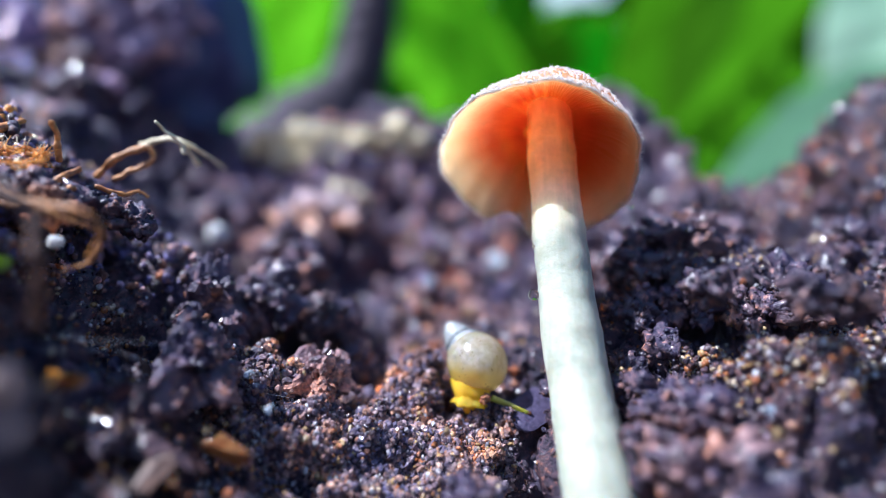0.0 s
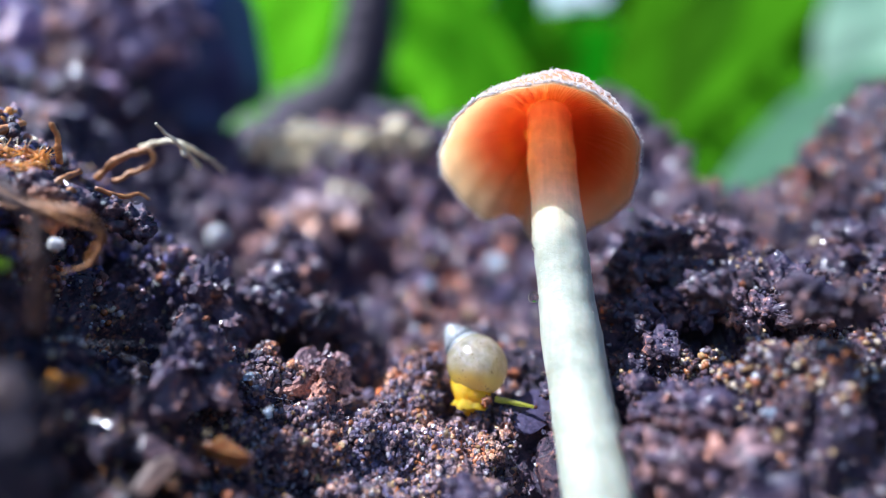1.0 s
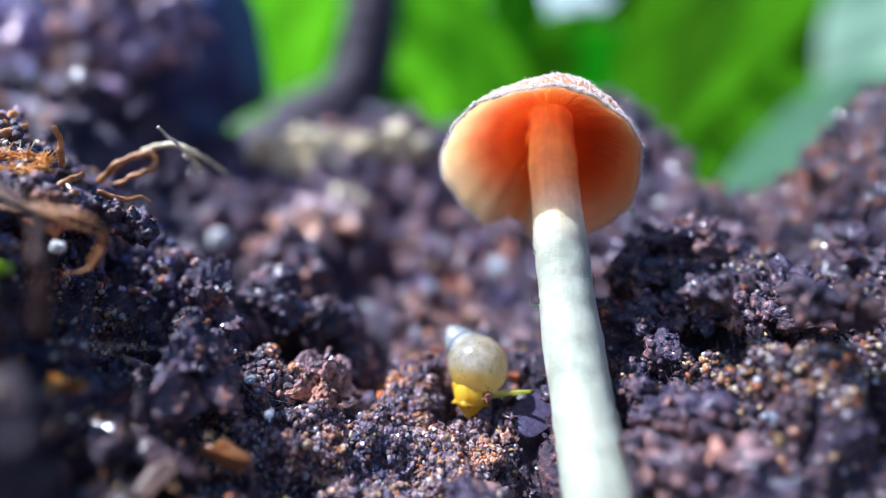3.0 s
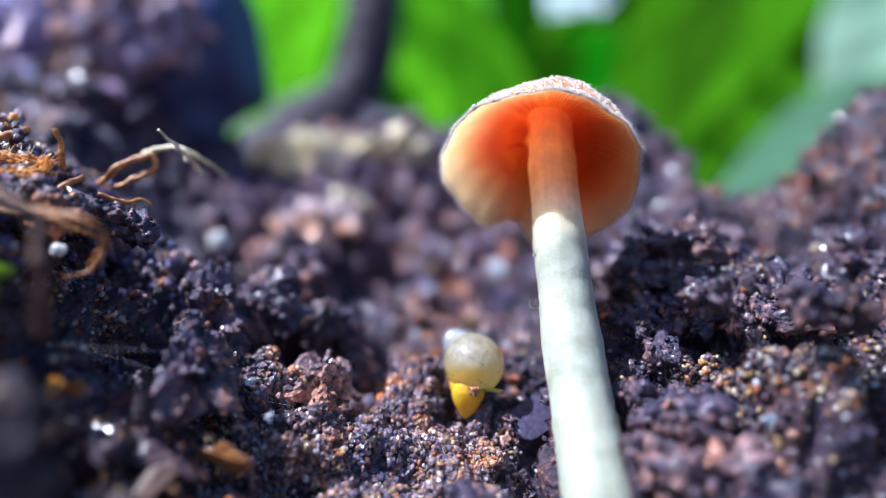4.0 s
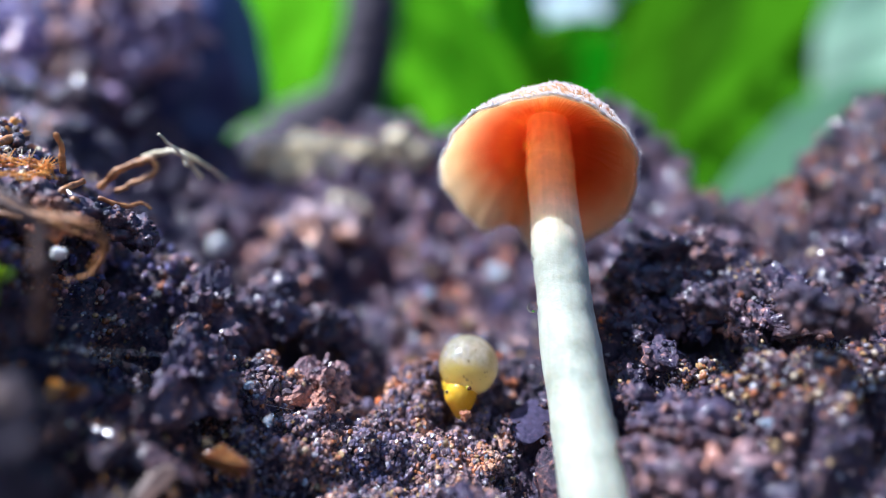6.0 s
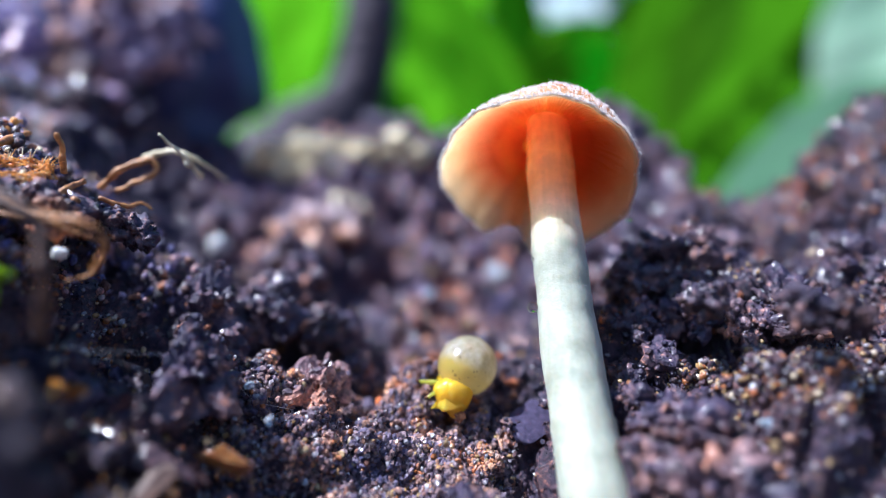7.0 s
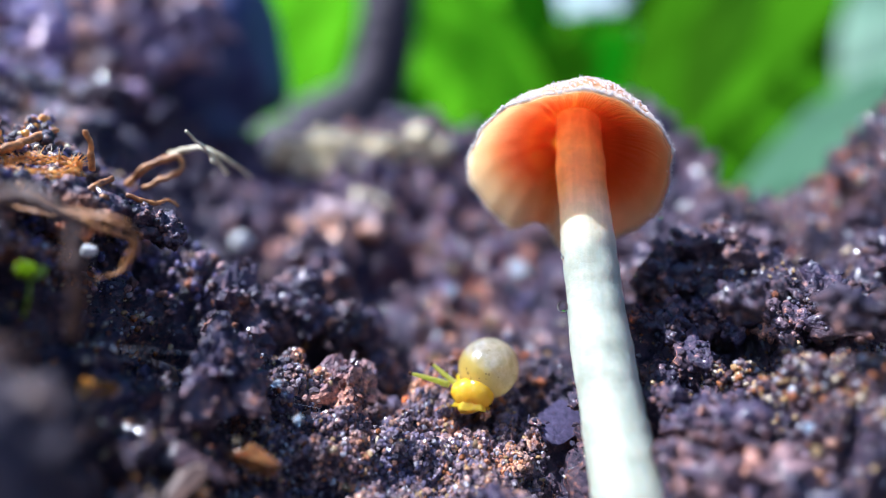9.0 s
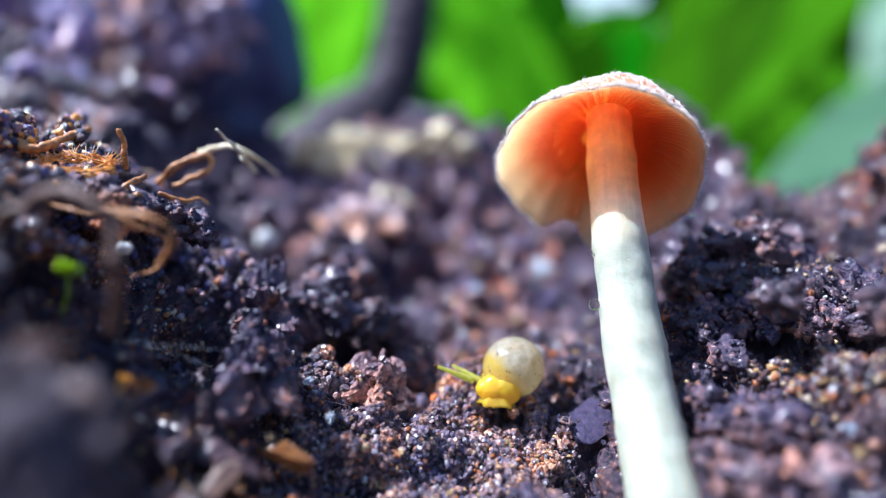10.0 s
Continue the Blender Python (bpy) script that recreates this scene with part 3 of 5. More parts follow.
        at = np.array([r * math.cos(a), r * math.sin(a), outer_height(a, s) + 0.05])
        fv.append(lump * size * np.array([dice.uniform(0.6, 1.4), dice.uniform(0.6, 1.4), 0.7]) + at)
        ft.append(ltri + base)
        base += len(lump)
    for _ in range(2000):
        a = random.uniform(0, 2 * math.pi)
        s = random.choice((1.0, 1.0, random.uniform(0.6, 1)))
        p = Vector((s * rim_radius(a) * math.cos(a), s * rim_radius(a) * math.sin(a), outer_height(a, s)))
        d = Vector((math.cos(a) + random.uniform(-0.7, 0.7), math.sin(a) + random.uniform(-0.7, 0.7), random.uniform(-0.3, 1.0))).normalized() * random.uniform(0.12, 0.55)
        w = Vector((-d.y, d.x, 0.02)).normalized() * 0.025
        u = d.cross(w).normalized() * 0.025
        fv.append(np.array([p + w, p - w, p + u, p + d]))
        ft.append(np.array([[0, 1, 3], [1, 2, 3], [2, 0, 3]]) + base)
        base += 4
    tagged(part("fuzz", big_mesh("fuzz", np.concatenate(fv) * MM, np.concatenate(ft), FUZZ), cap, "white mealy flakes and fine hairs"), kind="stuff")
    # tiny hairs along the stem's edges
    fv, ft, base = [], [], 0
    for _ in range(900):
        i = random.randrange(8, n - 16)
        a = random.uniform(0, 2 * math.pi)
        out = Vector((math.cos(a), math.sin(a), 0))
        p = line[i] + out * radii[i] * 0.99
        d = (out + Vector((random.uniform(-.5, .5), random.uniform(-.5, .5), random.uniform(-.6, .6)))).normalized() * random.uniform(0.06, 0.2)
        w = Vector((-out.y, out.x, 0)) * 0.018
        u = Vector((0, 0, 0.018))
        fv.append(np.array([inv @ (q * MM) for q in (p + w, p - w, p + u, p + d)]))
        ft.append(np.array([[0, 1, 3], [1, 2, 3], [2, 0, 3]]) + base)
        base += 4
    tagged(part("stem_down", big_mesh("stem_down", np.concatenate(fv), np.concatenate(ft), FUZZ), stem, "fine white down"), kind="stuff")
    return shroom


mushroom = build_mushroom()


def droplet(x, y, z, r):
    vs, tris = lump_arrays(3, 2, 0.03)
    ob = new("water_droplet", big_mesh("water_droplet", vs * r * MM, tris, GLASS, True))
    ob.matrix_basis = pose(x * MM, y * MM, z * MM)
    tagged(ob, "clear round water droplet clinging to the mushroom stem", "droplet", "water droplets")


droplet(7.7, 50.9, 29.6, 0.5)
droplet(7.85, 51.0, 33.9, 0.16)
droplet(17.2, 53.0, 38.3, 0.3)


# ---- the snail: rigid pieces that turn and slide ----
SNAIL_AT = pose(1.9 * MM, 56.5 * MM, 19.9 * MM, 15, 0, 0)


def shell_radius(z, a):
    """A round body whorl with smaller whorls winding up from it."""
    best = 2.7 * math.sqrt(max(0.0, 1 - (z / 2.9) ** 2))
    if 1.2 < z < 5.29:
        best = max(best, 2.15 * (1 - z / 5.3) ** 0.61)
    for k in range(8):
        turns = k + a / (2 * math.pi)
        mid, r = 5.3 * (1 - math.exp(-0.36 * turns)), 2.68 * math.exp(-0.22 * turns)
        best = max(best, r * math.sqrt(max(0.0, 1 - ((z - mid) / (r * 0.42)) ** 2)))
    return best


def shell_mesh(z_from, z_to, mat, name):
    """Part of a coiled shell; its axis is z with the tip up, the body whorl round the origin, the opening towards x."""
    sides, rows = 64, max(8, int((z_to - z_from) * 14))
    vs, fs = [], []
    for i in range(rows + 1):
        z = z_from + (z_to - z_from) * (1 - math.cos(math.pi * i / rows)) / 2
        for k in range(sides):
            a = 2 * math.pi * k / sides
            r = max(0.02, shell_radius(z, a))
            vs.append(Vector((r * math.cos(a), r * math.sin(a), z)) * MM)
    for i in range(rows):
        for k in range(sides):
            t = (k + 1) % sides
            fs.append((i * sides + k, i * sides + t, (i + 1) * sides + t, (i + 1) * sides + k))
    fs.append(tuple(range(sides))[::-1])
    fs.append(tuple(rows * sides + k for k in range(sides)))
    return mesh_of(name, vs, fs, mat, True)


def blob(name, rx, ry, rz, mat, seed, rough=0.12, taper=0.0):
    vs, tris = lump_arrays(4, seed, rough)
    vs = vs * np.array([rx, ry, rz])
    vs[:, :2] *= (1 + taper * (vs[:, 2:] / rz))
    return big_mesh(name, vs * MM, tris, mat, True)


snail = thing("snail", "tiny yellow snail with a translucent pale shell on soil", "snail", SNAIL_AT)
shell = part("shell", shell_mesh(-2.899, 2.0, SHELL, "shell"), snail, "translucent cream body whorl")
spire = part("spire", shell_mesh(1.99, 5.3, SPIRE, "spire"), shell, "glassy grey spire")
part("mantle", blob("mantle", 1.35, 1.75, 1.5, FLESH, 5, 0.06), shell, "wet yellow mantle at the opening", pose(2.0 * MM, 0, -0.7 * MM))
foot = part("foot", blob("foot", 1.38, 1.18, 1.8, FLESH, 3, 0.06, 0.42), snail, "wet yellow foot")
head = part("head", blob("head", 1.02, 0.9, 0.86, FLESH, 8, 0.05), snail, "wet yellow head")
def skirt_mesh():
    """The frilled lower edge of the foot: a low flared cone with a wavy rim."""
    vs, fs = [], []
    for i in range(9):
        t = i / 8
        for k in range(48):
            a = 2 * math.pi * k / 48
            r = (0.84 + 0.44 * t ** 2.2) * (1 + 0.10 * t * math.sin(5 * a) + 0.05 * t * math.sin(11 * a + 1))
            vs.append(Vector((1.25 * r * math.cos(a), r * math.sin(a), 1.7 * (1 - t) + 0.12 * t * math.sin(4 * a))) * MM)
    for i in range(8):
        for k in range(48):
            q = (k + 1) % 48
            fs.append((i * 48 + q, i * 48 + k, (i + 1) * 48 + k, (i + 1) * 48 + q))
    fs.append(tuple(range(48)))
    fs.append(tuple(8 * 48 + k for k in range(48))[::-1])
    return mesh_of("foot_edge", vs, fs, FLESH, True)


foot_edge = part("foot_edge", skirt_mesh(), snail, "frilled yellow edge of the foot")
neck = part("neck", blob("neck", 1.38, 1.12, 1.4, FLESH, 14, 0.05), snail, "wet yellow neck")
mouth = part("mouth", blob("mouth", 0.42, 0.42, 0.5, MOUTH, 12, 0.5), snail, "reddish knobbly mouth")


def feeler(long):
    """A tentacle with its tip at the origin, lying along minus x."""
    pts = [(-long + long * i / 12, 0, 0) for i in range(13)]
    rad = [0.30 - 0.15 * i / 12 for i in range(12)] + [0.10]
    vs, fs = tube(pts, rad, 12, 0.15, 4)
    ob = part("tentacle", mesh_of("tentacle", vs, fs, FEELER, True), snail, "greenish translucent tentacle")
    e, et = lump_arrays(3, 1, 0.05)
    part("eye", big_mesh("eye", e * 0.19 * MM, et, EYE, True), ob, "dark eye at the tip", pose(0, 0, 0))
    return ob


tentacle_a = feeler(3.6)
tentacle_b = feeler(3.2)


# ---- background plants ----
def leaf_mesh(name, long, wide, mat, fold, droop, seed):
    """A broad pointed leaf along y with a raised midrib, side veins and a little thickness."""
    nu, nv = 28, 14
    vs, fs = [], []
    for layer in (0, 1):
        for j in range(nu + 1):
            t = j / nu
            w = wide / 2 * (math.sin(math.pi * t ** 0.75) ** 0.8 + 0.004) * (1 - 0.15 * t)
            for i in range(-nv, nv + 1):
                u = i / nv
                z = fold * abs(u) * w - droop * t * t * long + wide * 0.012 * math.sin(t * 34 - abs(u) * 7) * (1 - abs(u) * 0.5)
                z += 0.04 * wide * noise.noise(Vector((u * 1.5, t * 3, seed)))
                vs.append(Vector((u * w, t * long, z - layer * 0.6)) * MM)
    row, size = 2 * nv + 1, (nu + 1) * (2 * nv + 1)
    for layer in (0, 1):
        o = layer * size
        for j in range(nu):
            for i in range(2 * nv):
                q = (o + j * row + i, o + j * row + i + 1, o + (j + 1) * row + i + 1, o + (j + 1) * row + i)
                fs.append(q if layer == 0 else q[::-1])
    return mesh_of(name, vs, fs, mat, True)


def aim_leaf(base, tip, roll):
    """The pose of a leaf from its base to its tip, its upper side turned by roll about that line."""
    y = (Vector(tip) - Vector(base)).normalized()
    z = Vector((0, -0.6, 0.8)) - y * y.dot(Vector((0, -0.6, 0.8)))
    z = (Matrix.Rotation(radians(roll), 3, y) @ z).normalized()
    m = Matrix((y.cross(z), y, z)).transposed().to_4x4()
    return Matrix.Translation(Vector(base) * MM) @ m


plant = thing("garden_plant", "dark stemmed garden plant with large bright green leaves behind the soil", "plant", pose(-45 * MM, 205 * MM, 0))
plant_inv = plant.matrix_basis.inverted()
trunk_line = bent([(-50.0, 240.0, 89.0), (-44.0, 230.0, 127.0), (-40.0, 226.0, 143.0), (-33.0, 222.0, 159.0), (-30.0, 217.0, 174.0), (-29.0, 213.0, 192.0), (-29.0, 205.0, 219.0)], 12)
tv, tf = tube(trunk_line, [12.5 - 1.5 * i / (len(trunk_line) - 1) for i in range(len(trunk_line))], 18, 0.25, 9)
part("trunk", mesh_of("trunk", [plant_inv @ Vector(v) for v in tv], tf, BARK, True), plant, "dark brown woody stem")
flare_line = bent([(-36.0, 219.0, 152.0), (-44.0, 218.0, 135.0), (-55.0, 214.0, 119.0), (-70.0, 211.0, 101.0)], 10)
tv, tf = tube(flare_line, [9.0 + 14.0 * i / (len(flare_line) - 1) for i in range(len(flare_line))], 18, 0.3, 5)
part("root_flare", mesh_of("root_flare", [plant_inv @ Vector(v) for v in tv], tf, BARK, True), plant, "brown root flare sloping into the soil")
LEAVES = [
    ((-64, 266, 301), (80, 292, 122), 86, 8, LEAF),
    ((254, 317, 382), (85, 339, 146), 128, -6, LEAF_SHADED),
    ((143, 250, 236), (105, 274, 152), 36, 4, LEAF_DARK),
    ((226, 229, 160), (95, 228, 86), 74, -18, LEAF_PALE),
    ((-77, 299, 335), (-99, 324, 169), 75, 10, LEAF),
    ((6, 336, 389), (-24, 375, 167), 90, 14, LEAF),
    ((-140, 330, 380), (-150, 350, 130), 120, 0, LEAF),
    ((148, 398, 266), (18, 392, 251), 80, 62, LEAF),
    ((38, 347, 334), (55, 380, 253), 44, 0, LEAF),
    ((420, 420, 420), (330, 420, 120), 170, 0, LEAF_LIT),
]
for number, (b, t, wide, roll, mat) in enumerate(LEAVES):
    me = leaf_mesh("leaf", (Vector(t) - Vector(b)).length, wide, mat, 0.12, 0.06, number)
    part("leaf", me, plant, "", plant_inv @ aim_leaf(b, t, roll))


def hedge():
    """A hedge behind the plant: many dark leaves, with gaps placed for the camera's view, through which the added white
    panel shows.
    """
    rng = np.random.default_rng(3)
    vs, fs = [], []
    for _ in range(2000):
        x, z, y = rng.uniform(-420, 760), rng.uniform(60, 820), rng.uniform(700, 1000)
        k = 850 / y
        if math.hypot(x * k - 180, z * k - 736) < 66 or math.hypot(x * k - 274, z * k - 728) < 38:
            continue
        m = aim_leaf((x, y, z), (x + rng.uniform(-60, 60), y - rng.uniform(0, 40), z - rng.uniform(50, 110)), rng.uniform(-40, 40))
        long, wide = rng.uniform(80, 140), rng.uniform(22, 38)
        o = len(vs)
        shape = [(0, 0, 0), (wide, 0.3 * long, 4), (wide * 0.8, 0.65 * long, 4), (0, long, -6), (-wide * 0.8, 0.65 * long, 4), (-wide, 0.3 * long, 4), (0, 0.35 * long, -3), (0, 0.65 * long, -3)]
        vs += [m @ (Vector(c) * MM) for c in shape]
        fs += [tuple(o + i for i in f) for f in ((0, 1, 6), (1, 2, 7, 6), (2, 3, 7), (0, 6, 5), (6, 7, 4, 5), (7, 3, 4))]
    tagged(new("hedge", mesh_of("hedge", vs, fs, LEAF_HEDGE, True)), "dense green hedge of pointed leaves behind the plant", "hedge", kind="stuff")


hedge()


# ---- roots, straws, pebbles and threads on the soil ----
def root(points, r0, r1, mat, label, category, seed, rough=0.5, group=""):
    line = bent(points, 10)
    n = len(line)
    line = [q + 0.45 * r0 * noise.noise_vector(q * 1.1) for q in line]
    vs, fs = tube(line, [0.78 * (r0 + (r1 - r0) * i / (n - 1)) * (1 + 0.3 * noise.noise(Vector((i * 0.35, seed, 0)))) for i in range(n)], 9, rough, seed)
    ob = new(category.replace(" ", "_"), mesh_of(category.replace(" ", "_"), vs, fs, mat, True))
    return tagged(ob, label, category, group)


root([(-24.0, 55.8, 43.6), (-24.2, 52.6, 43.9), (-24.7, 50.4, 44.2), (-25.2, 48.8, 44.7)], 0.30, 0.16, STRAW, "short pale dry twig sticking out of the soil", "twig", 1, 0.5, "dry twigs")
root([(-29.7, 55.3, 45.4), (-26.2, 53.8, 45.3), (-24.0, 54.5, 44.7), (-23.5, 61.5, 45.4)], 0.34, 0.2, STRAW, "pale dry straw lying on the soil", "straw", 2, 0.5, "dry straws")
root([(-31.3, 46.4, 39.9), (-31.2, 45.7, 40.7), (-31.1, 44.9, 41.6), (-31.1, 44.2, 42.5)], 0.34, 0.26, ROOT, "brown root stub standing up from the soil", "root", 3, 0.5, "dry roots")
root([(-32.4, 53.3, 41.3), (-30.6, 52.9, 43.0), (-28.1, 53.5, 44.3), (-27.7, 53.9, 43.1), (-29.5, 53.2, 41.6), (-30.8, 52.9, 40.8)], 0.42, 0.30, ROOT, "brown dry root bent into a loop", "root", 4, 0.5, "dry roots")
root([(-35.2, 42.8, 34.3), (-33.0, 43.4, 35.9), (-30.7, 44.1, 36.8), (-29.2, 45.7, 38.9)], 0.5, 0.3, ROOT, "orange-brown dry root lying on the bank", "root", 5, 0.6, "dry roots")
root([(-30.9, 43.4, 35.9), (-29.4, 43.3, 36.1), (-28.9, 44.3, 36.3)], 0.3, 0.15, STRAW, "glossy pale straw lying on the bank", "straw", 6, 0.5, "dry straws")
root([(-28.9, 44.1, 36.8), (-28.9, 47.2, 37.0), (-28.2, 50.3, 37.0), (-27.2, 52.5, 36.5)], 0.3, 0.2, ROOT, "thin brown root on the bank", "root", 7, 0.5, "dry roots")
root([(-38.9, 43.1, 40.6), (-36.8, 43.2, 40.2), (-36.5, 44.9, 41.7), (-37.2, 49.2, 44.9)], 0.5, 0.35, ROOT, "orange-brown dry root lying on the bank", "root", 8, 0.6, "dry roots")


root([(-24.3, 52.6, 43.9), (-24.0, 52.2, 43.2), (-23.6, 51.9, 43.0)], 0.3, 0.22, STRAW, "knob of a broken side twig", "twig", 13, 0.7, "dry twigs")
root([(-33.2, 39.6, 34.5), (-29.7, 39.8, 33.7), (-26.5, 40.5, 33.1), (-24.8, 42.2, 32.4), (-25.0, 42.2, 30.5), (-26.5, 41.4, 29.5)], 0.2, 0.12, ROOT, "thin brown root curling over the bank", "root", 9, 0.5, "dry roots")
root([(-30.8, 33.7, 30.8), (-27.1, 32.4, 32.3), (-24.1, 31.6, 31.8), (-22.8, 32.1, 30.4), (-22.4, 32.7, 27.9), (-23.5, 35.6, 24.8)], 0.62, 0.5, DULL, "thick brown root arching down the bank", "root", 10, 0.5, "dry roots")
root([(-29.5, 36.9, 34.4), (-25.2, 36.5, 32.6), (-22.9, 36.7, 32.3), (-22.0, 37.6, 31.2), (-23.6, 39.4, 29.9)], 0.34, 0.26, ROOT, "brown root looped over the bank", "root", 12, 0.5, "dry roots")
root([(-29.6, 48.8, 38.6), (-27.9, 50.0, 38.3), (-27.2, 51.3, 39.1), (-26.6, 51.9, 38.7)], 0.26, 0.14, ROOT, "thin orange root tip beside the twig", "root", 11, 0.5, "dry roots")
root([(14.4, 47.7, 23.3), (14.8, 47.4, 20.6), (15.1, 47.1, 18.0), (14.9, 47.0, 14.9)], 0.16, 0.12, ROOT, "thin brown rootlet hanging beside the stem", "root", 14, 0.5, "dry roots")


def husk():
    """A frayed orange ring of dried root fibres."""
    ob = thing("root_husk", "frayed ring of bright orange dried root fibres", "root husk", pose(-34.1 * MM, 44.1 * MM, 39.2 * MM))
    for k in range(22):
        pts = []
        for i in range(13):
            a = 2 * math.pi * i / 12 + k * 0.5
            pts.append((2.5 * math.cos(a) + random.uniform(-.5, .5), 0.9 * math.sin(a * 1.0 + 0.4) + random.uniform(-.6, .6), 1.05 * math.sin(a) + random.uniform(-.45, .45)))
        line = bent(pts[: random.randint(4, 9)], 6)
        vs, fs = tube(line, [0.05 * random.uniform(0.5, 1.5)] * len(line), 7, 0.5, k)
        part("fibre", mesh_of("fibre", vs, fs, HUSK, True), ob)
    for k in range(130):
        a = random.uniform(0, 6.28)
        p = Vector((2.5 * math.cos(a), 0.9 * math.sin(a + 0.4), 1.05 * math.sin(a)))
        d = Vector((math.cos(a) + random.uniform(-.6, .6), random.uniform(-.8, .6), math.sin(a) + random.uniform(-.5, .8))) * random.uniform(0.4, 1.0)
        vs, fs = tube([p, p + d * 0.5 + Vector((0, 0, 0.1)), p + d], [0.045, 0.035, 0.012], 5, 0.3, k)
        part("fray", mesh_of("fray", vs, fs, STRAW if k % 4 == 0 else HUSK, True), ob)


husk()


def pebble(name, at, r, squash, mat, label, seed, turn=(0, 0, 0), angular=0.25):
    v, t = lump_arrays(4, seed, 0.25, squash, angular)
    ob = new(name, big_mesh(name, v * r * MM, t, mat, True))
    ob.matrix_basis = pose(at[0] * MM, at[1] * MM, at[2] * MM, *turn)
    tagged(ob, label, "pebble")


pebble("clear_pebble", (7.3, 62.3, 25.0), 0.85, (1, 0.8, 1.2), CLEAR, "glassy bluish pebble half sunk in soil", 4, (0, 20, 0))
pebble("clear_pebble", (8.3, 62.0, 24.3), 0.55, (1, 0.8, 0.9), CLEAR, "small glassy bluish pebble in soil", 5, (0, 20, 0))
pebble("slate_chip", (7.9, 56.5, 20.4), 2.9, (1, 0.95, 0.3), SLATE, "flat dark purple slate chip beside the stem", 6, (48, 8, 10), 0.5)
pebble("shaded_boulder", (-61.0, 111.9, 96.8), 24.0, (1.0, 1, 1.2), SHADED_STONE, "large smooth stone behind the bank, shade put into its colour", 21, (0, 0, 20), 0.2)
pebble("white_pebble", (-31.2, 81.1, 43.9), 1.5, (1.1, 1, 0.9), WHITE, "smooth white pebble on the soil bank", 7)
pebble("white_pebble", (-28.2, 42.8, 32.0), 0.55, (1, 1, 0.9), WHITE, "small white pebble on the bank", 8)
pebble("white_pebble", (14.9, 43.3, 17.6), 0.32, (1, 1, 0.9), WHITE, "tiny white pebble near the stem", 9)
for at, r, k in (((-2.3, 63.5, 24.2), 0.8, 51), ((3.4, 82.5, 33.0), 1.1, 52), ((8.8, 93.5, 43.0), 2.0, 53), ((-13.0, 52.0, 22.5), 0.42, 54), ((-15.5, 49.6, 22.9), 0.42, 55), ((-17.8, 78.8, 36.2), 0.9, 56), ((-1.9, 82.4, 37.4), 0.9, 57), ((-17.9, 63.3, 30.2), 0.6, 58)):
    pebble("pale_pebble", at, r, (1.1, 1, 0.9), (QUARTZ, CLEAR)[k % 2], "pale wet pebble half sunk in the soil", k, (40 * k, 0, 30 * k), 0.45)
pebble("pale_pebble", (17.6, 44.6, 20.4), 0.75, (0.6, 0.8, 1.4), CLEAR, "clear wet pebble glinting on the soil", 61, (2440, 0, 1830), 0.4)
pebble("pale_pebble", (22.2, 42.0, 18.6), 0.6, (1.3, 0.8, 0.8), QUARTZ, "pale wet quartz pebble on the soil", 62, (2480, 0, 1860), 0.4)
pebble("pale_pebble", (33.0, 50.3, 29.4), 0.34, (1, 1, 1), CLEAR, "clear wet pebble glinting on the soil", 63, (2520, 0, 1890), 0.4)
pebble("pale_pebble", (32.6, 50.8, 30.6), 0.28, (1, 1, 1), CLEAR, "clear wet pebble glinting on the soil", 65, (2600, 0, 1950), 0.4)
pebble("pale_pebble", (22.3, 57.2, 35.4), 0.3, (1, 1, 1), QUARTZ, "pale wet quartz pebble on the soil", 64, (2560, 0, 1920), 0.4)
pebble("pale_pebble", (22.0, 57.6, 36.1), 0.24, (1, 1, 1), QUARTZ, "pale wet quartz pebble on the soil", 66, (2640, 0, 1980), 0.4)
pebble("pale_pebble", (22.5, 43.4, 20.2), 0.5, (1, 0.8, 0.8), CLEAR, "clear wet pebble glinting on the soil", 67, (2680, 0, 2010), 0.4)
pebble("pale_pebble", (-5.3, 47.5, 18.5), 0.3, (1, 1, 0.9), QUARTZ, "pale wet quartz pebble on the soil", 68, (2720, 0, 2040), 0.4)
pebble("pale_pebble", (-12.8, 46.4, 20.2), 0.38, (1, 1, 1), CLEAR, "clear wet pebble glinting on the soil", 69, (2760, 0, 2070), 0.4)
pebble("pale_pebble", (0.3, 49.0, 18.6), 0.36, (1, 1, 0.8), QUARTZ, "pale wet quartz pebble on the soil", 70, (2800, 0, 2100), 0.4)
pebble("white_pebble", (-6.4, 103.2, 67.6), 1.4, (1, 1, 1.1), WHITE, "pale pebble on the far bank", 10)
for k in range(18):
    a = k * 2.4
    reach_x = 11.0 * math.sqrt((k + 0.5) / 18)
    v, t = lump_arrays(4, 11 + k, 0.9, (1.4, 1, 0.8))
    ob = new("straw_clod", big_mesh("straw_clod", v * (1.5 + 0.8 * abs(math.sin(3 * k))) * MM, t, STRAW, True))
    ob.matrix_basis = pose((-22 + reach_x * math.sin(a)) * MM, (100.5 + 1.2 * math.cos(a * 1.7)) * MM, (65.4 + 2.0 * math.cos(a)) * MM, 20 * k, 0, 30 * k)
    tagged(ob, "dry straw-coloured clod on the ridge", "clod", "straw clods")


